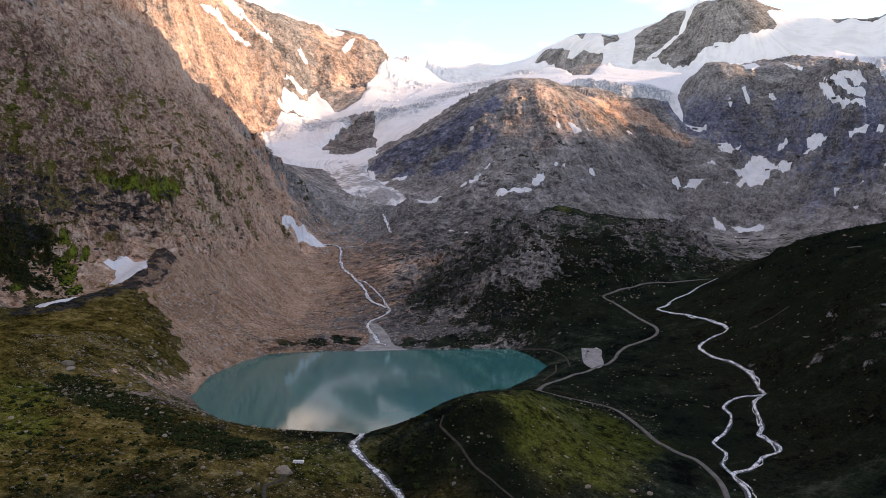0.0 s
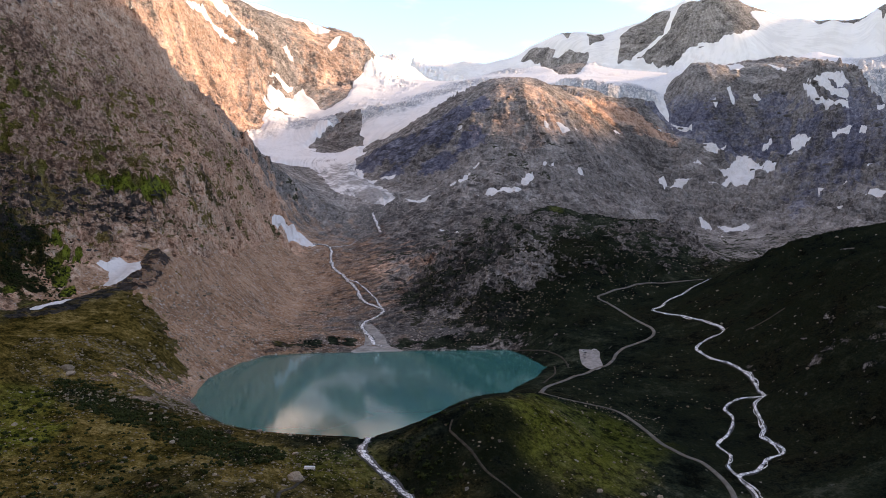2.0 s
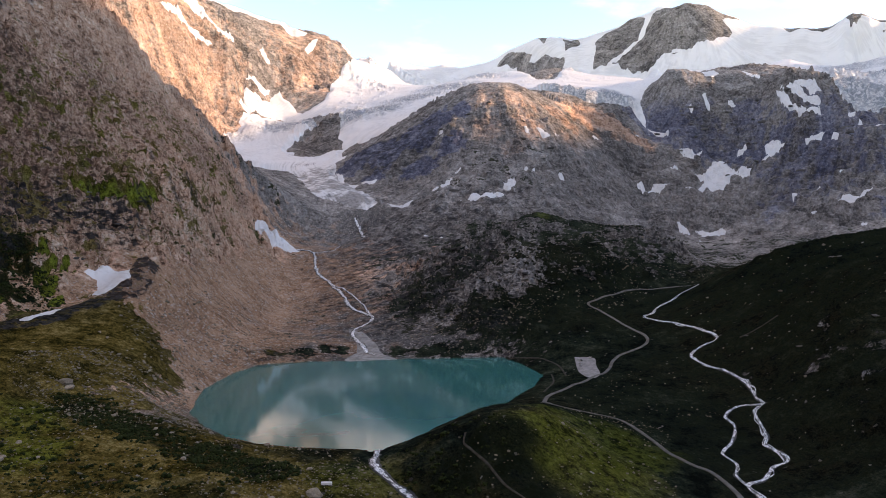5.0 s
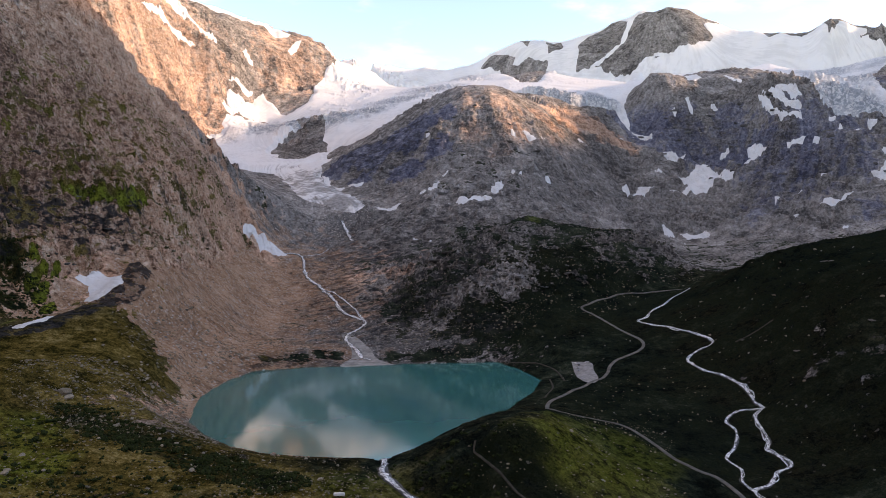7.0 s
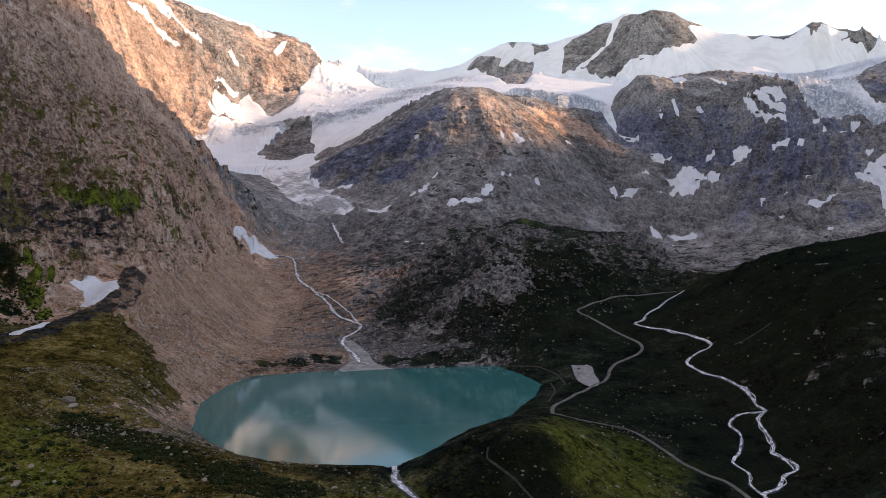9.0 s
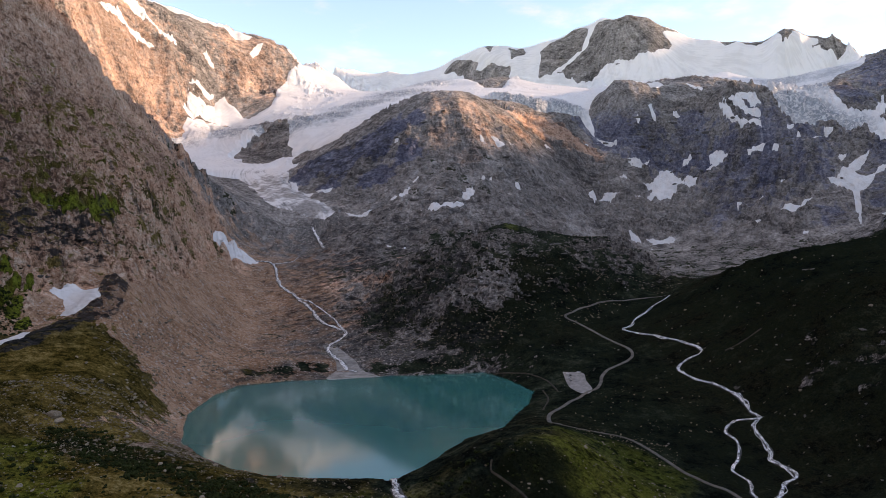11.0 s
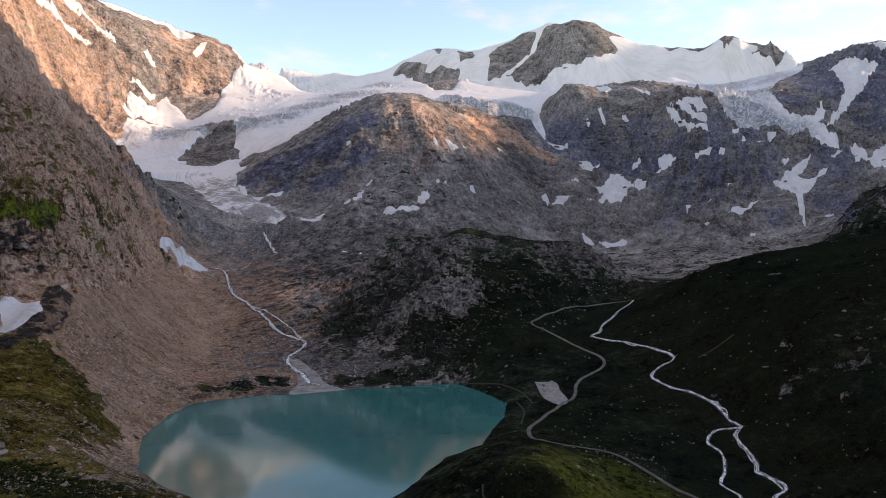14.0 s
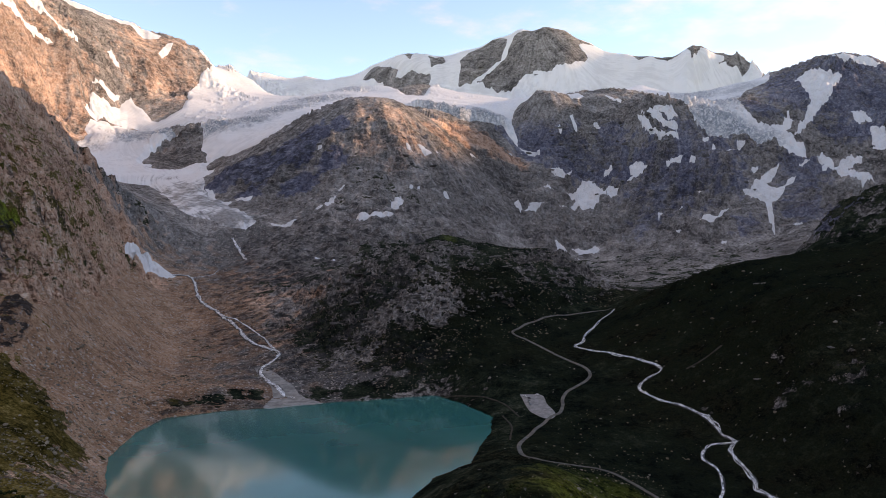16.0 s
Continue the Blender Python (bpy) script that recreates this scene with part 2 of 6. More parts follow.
def snow_material(name, clean, dirty, soil=0.45):
    m = Nodes(name)
    mid, small = m.noise(40, 5, 0.6), m.noise(5, 5, 0.65)
    colour = m.mix(m.span(m.math("ADD", m.math("MULTIPLY", mid, 0.5), m.math("MULTIPLY", small, 0.5)), soil + 0.12, soil - 0.06), clean, dirty)
    m.set(Base_Color=colour, Roughness=0.6, Normal=m.bump(m.math("ADD", small, mid), 1.5, 0.5))
    return m.mat


def ice_material(name, clean, grime):
    """Firn that is smooth where it lies flat and blue-grey, slit and dirty where it breaks."""
    m = Nodes(name)
    broken, soiled, fall = m.attr("broken"), m.attr("soiled"), m.tree.nodes.new("ShaderNodeAttribute")
    fall.attribute_name = "fall"
    fall = fall.outputs["Vector"]
    big, mid, small = m.noise(150, 5, 0.6), m.noise(38, 5, 0.62), m.noise(9, 5, 0.65)
    flow = m.noise(34, 5, 0.6, vector=fall)
    colour = m.mix(m.span(m.math("ADD", m.math("MULTIPLY", big, 0.5), m.math("MULTIPLY", flow, 0.5)), 0.44, 0.60), clean, tuple(v * 0.86 for v in clean))
    # dirt carried along in bands
    dirt = m.math("ADD", soiled, m.math("MULTIPLY", m.math("SUBTRACT", m.math("ADD", m.math("MULTIPLY", flow, 0.6), m.math("MULTIPLY", mid, 0.4)), 0.5), 2.4))
    colour = m.mix(m.span(dirt, 0.25, 0.85), colour, m.mix(m.span(small, 0.42, 0.58), grime, tuple(v * 1.7 for v in grime)))
    slit = m.math("ABSOLUTE", m.math("SUBTRACT", m.noise(30, 5, 0.62, vector=m.stretch(0.8, 1.0, 0.8, 15), distort=0.8), 0.5))
    crack = m.math("MULTIPLY", broken, m.math("MAXIMUM", m.span(slit, 0.09, 0.01, 0.0, 0.95), m.span(small, 0.53, 0.42, 0.0, 0.8)))
    colour = m.mix(m.math("MULTIPLY", broken, 0.45), colour, (0.42, 0.44, 0.45))
    colour = m.mix(crack, colour, (0.17, 0.205, 0.235))
    n = m.bump(m.math("ADD", m.math("MULTIPLY", m.math("ADD", slit, small), broken), m.math("MULTIPLY", mid, 0.25)), 7.0, 0.6)
    m.set(Base_Color=colour, Roughness=0.6, Normal=n)
    return m.mat


def foam_material():
    """White water: threads and patches of foam over dark pools and wet stones."""
    m = Nodes("white_water")
    v = m.math("ADD", m.math("MULTIPLY", m.noise(3.6, 5, 0.68), 0.65), m.math("MULTIPLY", m.noise(0.9, 3, 0.6), 0.35))
    m.set(Base_Color=m.ramp(v, (0.425, (0.03, 0.034, 0.036)), (0.47, (0.2, 0.215, 0.22)), (0.50, (0.66, 0.68, 0.70)), (0.56, (0.90, 0.91, 0.92))), Roughness=0.4, Normal=m.bump(v, 0.4, 0.8))
    return m.mat


def plain(name, colour, vary=0.25, size=3.0, rough=0.8, metal=0.0):
    m = Nodes(name)
    c = m.mix(m.span(m.noise(size, 5, 0.65), 0.35, 0.65, 0.0, 1.0), tuple(v * (1 - vary) for v in colour), tuple(min(1, v * (1 + vary)) for v in colour))
    m.set(Base_Color=c, Roughness=rough, Metallic=metal)
    if rough > 0.6:
        m.bsdf.inputs["Specular IOR Level"].default_value = 0.05
    return m.mat


def water_material():
    """Milky glacier water: turquoise from its rock flour, with a clear mirror on top."""
    m = Nodes("glacier_lake_water")
    flour = m.ramp(m.noise(120, 3), (0.35, (0.010, 0.128, 0.118)), (0.7, (0.022, 0.170, 0.155)))
    ripple = m.bump(m.noise(5, 3, vector=m.stretch(1, 2.2, 1)), 0.02, 0.25)
    m.set(Base_Color=flour, Roughness=0.07, IOR=1.33, Normal=ripple)
    return m.mat


GROUND, WATER, FOAM = ground_material(), water_material(), foam_material()
ICE = ice_material("glacier_ice", (0.72, 0.715, 0.71), (0.17, 0.165, 0.16))
FIRN = snow_material("old_snow", (0.67, 0.67, 0.67), (0.55, 0.54, 0.53), 0.42)
ASPHALT = plain("worn_asphalt", (0.135, 0.127, 0.113), 0.25, 6)
PATH_DIRT = plain("trodden_gravel", (0.055, 0.049, 0.039), 0.3, 3)
LOT_GRAVEL = plain("pale_gravel", (0.28, 0.27, 0.26), 0.2, 5)
DELTA_SILT = plain("grey_glacier_silt", (0.27, 0.26, 0.245), 0.3, 9)
# ---- land: numbers in, heights out
LINES = []


def land(name, rough, grass, scree, points):
    """One crest, foot or valley line, with how rocky, grassy and gravelly the ground is along it."""
    LINES.append((name, rough, grass, scree, points))


# ---- the lie of the land: crest, foot and valley lines of each landform, in metres above the lake
land('left_mountain', 1, 0.78, 0.0, [(-466, 640, 132), (-483, 790, 139), (-443, 843, 154), (-410, 900, 133), (-374, 960, 143), (-364, 1050, 135), (-345, 1152, 129), (-354, 1400, 121), (-350, 1611, 164)])
land('left_mountain', 1, 0.78, 0.0, [(-523, 720, 210), (-524, 860, 222), (-453, 977, 220), (-410, 1090, 233), (-378, 1270, 247), (-380, 1560, 246)])
land('left_mountain', 1, 0.78, 0.0, [(-592, 820, 334), (-563, 930, 366), (-548, 980, 381), (-522, 1137, 375), (-486, 1300, 372), (-474, 1480, 374)])
land('left_mountain', 1, 0.78, 0.0, [(-751, 1050, 662), (-655, 1250, 682), (-639, 1380, 653), (-618, 1440, 609), (-599, 1459, 579), (-563, 1510, 523), (-554, 1582, 485), (-518, 1620, 436), (-472, 1680, 392), (-431, 1720, 351), (-398, 1750, 302), (-346, 1790, 240)])
land('left_mountain', 1, 0.78, 0.0, [(-1112, 2050, 715), (-955, 2050, 650), (-850, 2100, 563), (-772, 2200, 480), (-684, 2300, 405), (-608, 2350, 382)])
land('scree_slope', 0.12, 0.1, 1, [(-319, 594, 57), (-287, 558, 36), (-282, 620, 37), (-244, 682, 17), (-249, 869, 23), (-241, 1080, 18), (-220, 1250, 29), (-209, 1450, 67)])
land('scree_slope', 0.12, 0.1, 1, [(-307, 1715, 158), (-248, 1640, 122)])
land('scree_slope', 0.12, 0.1, 1, [(-299, 840, 47), (-295, 980, 70), (-304, 1200, 91), (-304, 1420, 114)])
land('moraine', 0.1, 0.4, 0.8, [(-425, 600, 76), (-424, 690, 70), (-398, 720, 76), (-372, 750, 77), (-358, 790, 84), (-347, 840, 102), (-343, 880, 121), (-352, 915, 130)])
land('moraine', 0.1, 0.4, 0.8, [(-350, 570, 61), (-310, 545, 47), (-310, 740, 59)])
land('moraine_trough', 0.2, 0.2, 0.6, [(-450, 650, 75), (-428, 715, 69), (-410, 765, 72), (-398, 815, 77), (-389, 860, 89), (-375, 900, 108), (-371, 940, 124)])
land('inlet_valley', 0.25, 0.1, 0.8, [(-76, 920, -2), (-93, 980, 6), (-82, 1100, 24), (-120, 1180, 34), (-147, 1300, 54), (-197, 1450, 79), (-230, 1600, 110), (-189, 1680, 112), (-163, 1760, 140), (-135, 1850, 183), (-117, 1920, 219)])
land('inlet_valley', 0.25, 0.1, 0.8, [(-169, 960, 13), (-208, 930, 10), (-19, 960, 12), (32, 930, 10)])
land('ice_valley', 0.12, 0, 0.3, [(-201, 1942, 224), (-285, 2250, 299), (-392, 2550, 374), (-510, 2951, 471), (-598, 3050, 530), (-663, 3200, 617), (-722, 3300, 689)])
land('ice_valley', 0.12, 0, 0.3, [(-654, 3491, 779), (-501, 3560, 814), (-394, 3600, 854), (-247, 3950, 998), (-68, 4250, 1093)])
land('ice_valley', 0.12, 0, 0.3, [(-272, 2750, 419), (-248, 2900, 512), (-193, 3049, 646), (-28, 3200, 722), (194, 3600, 875), (439, 4050, 1043), (600, 4300, 1140)])
land('ice_rock', 0.8, 0, 0, [(-396, 3143, 557), (-346, 3145, 664), (-442, 3130, 604), (-275, 3120, 625)])
land('sunlit_ridge', 0.9, 0, 0.1, [(-1182, 2900, 1439), (-1170, 3300, 1414), (-1054, 3500, 1327), (-979, 3620, 1297), (-806, 3720, 1270), (-647, 3800, 1219), (-506, 3840, 1181), (-389, 3860, 1159), (-313, 3880, 1118), (-276, 3950, 1114), (-199, 4250, 1167), (-71, 4500, 1212)])
land('sunlit_ridge', 0.9, 0, 0.1, [(-1129, 2700, 976), (-1012, 2900, 924), (-921, 3128, 1008), (-806, 3350, 1016), (-661, 3620, 1001), (-516, 3680, 956)])
land('sunlit_ridge', 0.9, 0, 0.1, [(-1026, 2750, 757), (-904, 2900, 654), (-823, 3240, 632), (-752, 3380, 723)])
land('sunlit_ridge', 0.9, 0, 0.1, [(-334, 3820, 956), (-465, 3720, 893)])
land('snow_peak', 0.35, 0, 0, [(13, 4600, 1228), (249, 4600, 1218), (435, 4500, 1189), (614, 4400, 1245), (738, 4320, 1277), (808, 4300, 1304), (930, 4280, 1294), (1157, 4260, 1329), (1347, 4230, 1409), (1500, 4200, 1470), (1623, 4100, 1464), (1742, 4080, 1441), (1886, 4050, 1367), (2049, 4000, 1282)])
land('snow_peak', 0.35, 0, 0, [(719, 4217, 1126), (500, 3800, 957), (931, 4000, 1088), (1115, 3783, 961), (1344, 3850, 1077), (1665, 3900, 1161)])
land('snow_peak', 0.35, 0, 0, [(543, 2920, 728), (630, 2905, 724), (716, 2895, 725), (838, 2920, 722), (894, 2956, 715)])
land('snow_peak', 0.35, 0, 0, [(794, 3200, 799), (1013, 3350, 836)])
land('snow_peak', 0.35, 0, 0, [(2030, 3900, 1265), (2140, 3800, 1226), (2260, 3700, 1207), (2284, 3600, 1249), (2353, 3570, 1198), (2500, 3500, 1244), (2551, 3450, 1172), (2625, 3400, 1045)])
land('snow_peak', 0.35, 0, 0, [(1771, 3300, 952), (1830, 3050, 848), (1760, 2700, 727), (1781, 2450, 701), (2023, 2900, 876)])
land('right_peak', 0.9, 0, 0, [(2459, 3200, 992), (2459, 3050, 978), (2488, 2900, 1019), (2552, 2800, 1013), (2613, 2750, 1001), (2665, 2700, 947), (2665, 2500, 818), (2647, 2200, 687)])
land('right_peak', 0.9, 0, 0, [(1847, 2500, 693), (1780, 2300, 571), (1950, 2350, 605), (2156, 2400, 686), (2236, 2300, 627)])
land('right_peak', 0.9, 0, 0, [(1718, 2150, 507), (1697, 2050, 419), (1696, 1850, 328), (1913, 1850, 382)])
land('rock_dome', 0.6, 0.26, 0, [(-231, 2330, 356), (-150, 2350, 423), (-40, 2380, 481), (64, 2420, 556), (131, 2440, 608), (217, 2450, 647), (294, 2451, 662), (373, 2470, 648), (466, 2560, 635)])
land('rock_dome', 0.6, 0.26, 0, [(353, 2230, 458), (200, 2180, 416), (62, 2130, 345), (-70, 2120, 296)])
land('rock_dome', 0.6, 0.26, 0, [(580, 2500, 520), (745, 2600, 503), (879, 2700, 495), (980, 2750, 533)])
land('rock_dome', 0.6, 0.26, 0, [(-73, 1960, 238), (25, 1900, 242), (110, 1830, 237), (162, 1776, 225), (256, 1903, 284), (411, 2050, 309), (574, 2250, 350)])
land('rock_dome', 0.6, 0.26, 0, [(759, 2450, 349), (598, 2150, 240), (421, 1950, 232), (746, 2350, 276)])
land('rock_dome', 0.6, 0.26, 0, [(-84, 1700, 159), (21, 1620, 145), (101, 1500, 126)])
land('dark_crag', 0.8, 0.08, 0, [(933, 2900, 679), (999, 2830, 752), (1061, 2790, 790), (1127, 2793, 771), (1212, 2850, 748), (1252, 2830, 769), (1371, 2850, 810), (1445, 2780, 786), (1477, 2680, 724)])
land('dark_crag', 0.8, 0.08, 0, [(1378, 2550, 733), (1427, 2440, 629), (1434, 2330, 526), (1465, 2200, 458), (1474, 2100, 369), (1456, 2020, 269), (1448, 1930, 182)])
land('dark_crag', 0.8, 0.08, 0, [(1027, 2650, 507), (1131, 2605, 429), (1251, 2520, 447), (1352, 2485, 605)])
land('dark_crag', 0.8, 0.08, 0, [(1090, 2496, 337), (911, 2400, 286), (833, 2199, 149), (951, 2230, 153), (1117, 2250, 204)])
land('dark_crag', 0.8, 0.08, 0, [(1169, 2400, 369), (1256, 2250, 338), (1361, 2150, 350), (1232, 2000, 199)])
land('side_valley', 0.4, 0.4, 0.3, [(661, 1900, 94), (754, 1872, 93), (877, 1950, 109), (1018, 2050, 119)])
land('side_valley', 0.4, 0.4, 0.3, [(976, 1900, 127), (1240, 1880, 131), (1526, 2057, 342), (1453, 1900, 212), (1509, 1850, 210)])
land('side_valley', 0.4, 0.4, 0.3, [(581, 1500, 74), (639, 1500, 76)])
land('side_valley', 0.4, 0.4, 0.3, [(470, 1200, 72), (520, 1190, 76), (580, 1170, 82), (640, 1150, 92), (690, 1110, 104), (740, 1130, 112), (800, 1160, 125), (900, 1250, 130), (1000, 1300, 140)])
land('middle_hill', 0.7, 0.6, 0, [(46, 1280, 125), (96, 1280, 151), (158, 1290, 168), (210, 1300, 183), (254, 1270, 166), (309, 1250, 158), (400, 1230, 155), (437, 1200, 125), (463, 1150, 89)])
land('middle_hill', 0.7, 0.6, 0, [(145, 1600, 156), (277, 1640, 155), (420, 1700, 147), (541, 1750, 119)])
land('middle_hill', 0.7, 0.6, 0, [(-48, 1400, 90), (12, 1040, 29), (64, 1090, 66), (132, 1082, 100), (178, 1060, 83), (266, 1080, 90), (337, 1090, 89)])
land('middle_hill', 0.7, 0.6, 0, [(70, 945, 28), (127, 930, 32), (174, 950, 41), (139, 830, 18)])
land('terrace', 0.15, 0.85, 0, [(84, 618, 7), (119, 680, 7), (163, 722, 10), (183, 770, 19), (240, 803, 29), (251, 880, 37), (229, 994, 51), (264, 1040, 61), (331, 1070, 66), (409, 1100, 68)])
land('terrace', 0.15, 0.85, 0, [(143, 745, 4), (163, 627, 2), (100, 600, 4), (224, 690, 10)])
land('side_river', 0.15, 0.7, 0.1, [(400, 1060, 69), (337, 970, 56), (273, 885, 44), (297, 760, 38), (266, 748, 22), (274, 680, 17), (272, 616, 3), (228, 569, -3), (196, 508, -12), (177, 449, -16), (175, 412, -18)])
land('side_river', 0.15, 0.7, 0.1, [(234, 530, -6), (226, 490, -11)])
land('mound', 0.15, 1, 0, [(-50, 500, 0), (-33, 478, 12), (-10, 460, 25), (12, 448, 33), (28, 445, 37), (50, 475, 34), (72, 560, 18)])
land('mound', 0.15, 1, 0, [(-1, 452, 19), (28, 436, 31), (21, 387, 8), (68, 450, 17), (100, 488, -1), (150, 487, -5), (104, 425, -7), (65, 390, -3)])
land('mound', 0.15, 1, 0, [(154, 425, -17), (146, 462, -9)])
land('foreground', 0.25, 0.8, 0.1, [(-273, 478, 29), (-202, 439, 23), (-131, 429, 15), (-90, 412, 9), (-141, 367, 16), (-205, 380, 18), (-293, 430, 27), (-81, 455, 7)])
land('foreground', 0.25, 0.8, 0.1, [(-231, 330, 17), (-166, 330, 13), (-91, 340, 9), (-41, 372, -3), (-29, 418, -6), (-9, 390, -3)])
land('right_hill', 0.5, 0.75, 0, [(427, 1060, 86), (434, 1000, 93), (437, 940, 109), (433, 900, 123), (451, 880, 123), (483, 865, 139), (520, 850, 145), (567, 830, 156)])
land('right_hill', 0.5, 0.75, 0, [(312, 730, 42), (375, 780, 71), (387, 677, 101), (327, 585, 56), (291, 560, 29), (257, 494, -5), (270, 440, 4), (344, 540, 58)])
land('right_hill', 0.5, 0.75, 0, [(605, 900, 147), (678, 960, 158), (745, 1010, 190), (783, 1027, 228), (811, 1010, 242), (843, 990, 252), (898, 930, 282)])
land('right_hill', 0.5, 0.75, 0, [(573, 1000, 126), (604, 920, 142), (714, 905, 173), (470, 640, 129)])
land('right_hill', 0.5, 0.75, 0, [(600, 1010, 118), (650, 1010, 124), (700, 1020, 136), (738, 1050, 150)])
# ---- ways and waters over the ground: half width, how deep they are cut, and their line
WAYS = {}
WAYS['road'] = (2.4, 0.2, [(159, 403), (166, 425), (169, 443), (168, 459), (164, 473), (155, 479), (146, 493), (142, 520), (137, 540), (127, 563), (102, 564), (73, 558), (86, 626), (114, 666), (147, 707), (162, 715), (173, 732), (179, 746), (186, 756), (196, 765), (224, 782), (236, 799), (240, 823), (238, 850), (233, 899), (226, 955), (219, 990), (237, 1008), (260, 1028), (289, 1042), (329, 1055), (401, 1059)])
WAYS['trail'] = (0.9, 0.1, [(78, 870), (101, 838), (119, 804), (129, 770), (127, 729)])
WAYS['trail2'] = (0.8, 0.1, [(115, 745), (107, 699), (88, 652)])
WAYS['mound_path'] = (0.6, 0.1, [(-1, 458), (-3, 449), (1, 436), (9, 420), (16, 403), (25, 388), (34, 377), (39, 369)])
WAYS['left_path'] = (1.0, 0.1, [(-85, 403), (-89, 386), (-94, 377), (-92, 363), (-86, 347)])
WAYS['hill_track'] = (1.6, 0.1, [(306, 724), (323, 719), (342, 716)])
WAYS['outlet'] = (2.3, 1.0, [(-58, 508), (-59, 458), (-51, 440), (-43, 428), (-36, 419), (-28, 403), (-21, 382)])
WAYS['inlet'] = (2.2, 0.6, [(-278, 1588), (-230, 1603), (-208, 1470), (-169, 1356), (-138, 1260), (-119, 1171), (-82, 1102), (-108, 1034), (-88, 936), (-74, 904)])
WAYS['inlet_b'] = (1.5, 0.5, [(-169, 1356), (-129, 1277), (-101, 1180), (-82, 1102)])
WAYS['fall'] = (4.6, 0.8, [(-153, 1868), (-138, 1802), (-122, 1709)])
WAYS['feeder'] = (1.6, 0.4, [(-230, 1603), (-205, 1652), (-178, 1706)])
WAYS['side_river'] = (1.5, 0.7, [(396, 1039), (374, 1009), (344, 990), (298, 935), (280, 905), (266, 897), (281, 844), (293, 794), (296, 754), (283, 751), (269, 748), (259, 732), (261, 700), (270, 678), (272, 650), (271, 625), (261, 589), (261, 588), (249, 580), (239, 551), (234, 531), (228, 522), (231, 504), (228, 492), (214, 484), (198, 465), (183, 456), (181, 433), (174, 408)])
WAYS['side_branch'] = (1.2, 0.6, [(261, 588), (247, 602), (226, 583), (222, 558), (208, 533), (191, 512), (192, 492), (181, 470), (183, 456)])
PARKING = [(149, 785), (166, 769), (163, 748), (158, 716), (150, 706), (143, 716), (144, 751)]
DELTA = [(-116, 1050), (-104, 1046), (-86, 1000), (-70, 937), (-58, 888), (-44, 868), (-75, 864), (-108, 870), (-98, 905), (-98, 950), (-108, 1000)]
# ground out of sight that closes the place: behind the camera, at its sides and past the skyline
# right_wall: an unseen ridge, added with its crest set to block the sun
land("right_wall", .8, .3, .2, [(1150, 700, 330), (1450, 300, 420), (1500, -300, 400), (1300, -1300, 300), (1900, 1350, 480)])
land("right_wall", .8, .3, .2, [(3000, -1200, 1000), (3000, -400, 1180), (3000, 300, 1250), (2950, 900, 1250), (2900, 1400, 1180), (2900, 1650, 1000), (2900, 1800, 860), (2900, 2080, 850), (2900, 2250, 900)])
land("valley", .2, .8, .1, [(100, 150, -30), (0, -300, -60), (100, -1000, -150), (0, -2000, -300)])
land("left_wall", .8, .3, .1, [(-700, 300, 350), (-900, -300, 600), (-1000, -1200, 700), (-800, -3000, 500)])
land("far_wall", .8, .1, .1, [(600, -3200, 600), (-3000, -1500, 900), (3000, -1500, 900), (3500, 600, 900)])
land("far_wall", .8, .1, .1, [(-2500, 1200, 1000), (-2200, 2400, 1100), (-1900, 3300, 1300)])
land("far_wall", .8, 0, .1, [(0, 4950, 1050), (1500, 4650, 1100), (2600, 4100, 900), (3000, 3300, 700), (-900, 4700, 1000), (-1600, 4500, 1000)])


def lattice(ix, iy, seed):
    """A hash of whole numbers, 0 to 1."""
    h = (ix.astype(np.int64) * 374761393 + iy.astype(np.int64) * 668265263 + seed * 1442695041) & 0xFFFFFFFF
    h = ((h ^ (h >> 13)) * 1274126177) & 0xFFFFFFFF
    return ((h ^ (h >> 16)) & 0xFFFFFF) / float(0x1000000)


def grain(x, y, seed=0):
    """Gradient noise, about -1 to 1."""
    ix, iy = np.floor(x), np.floor(y)
    fx, fy = x - ix, y - iy
    u, v = fx * fx * fx * (fx * (fx * 6 - 15) + 10), fy * fy * fy * (fy * (fy * 6 - 15) + 10)

    def corner(dx, dy):
        a = lattice(ix + dx, iy + dy, seed) * 2 * np.pi
        return np.cos(a) * (fx - dx) + np.sin(a) * (fy - dy)
    top = corner(0, 0) * (1 - u) + corner(1, 0) * u
    low = corner(0, 1) * (1 - u) + corner(1, 1) * u
    return (top * (1 - v) + low * v) * 1.5


def fbm(x, y, size, octaves=5, seed=0, gain=0.5):
    out, amp, tot = 0.0, 1.0, 0.0
    for k in range(octaves):
        c, s = math.cos(k * 1.1 + seed), math.sin(k * 1.1 + seed)
        out = out + amp * grain((c * x - s * y) / size, (s * x + c * y) / size, seed + k)
        tot, amp, size = tot + amp, amp * gain, size * 0.5
    return out / tot


def ridged(x, y, size, octaves=5, seed=0, gain=0.55):
    """Sharp-crested noise for rock, about -1 to 1."""
    out, amp, tot = 0.0, 1.0, 0.0
    for k in range(octaves):
        c, s = math.cos(k * 1.3 + seed), math.sin(k * 1.3 + seed)
        out = out + amp * (1 - 2.6 * np.abs(grain((c * x - s * y) / size, (s * x + c * y) / size, seed + k)))
        tot, amp, size = tot + amp, amp * gain, size * 0.5
    return out / tot


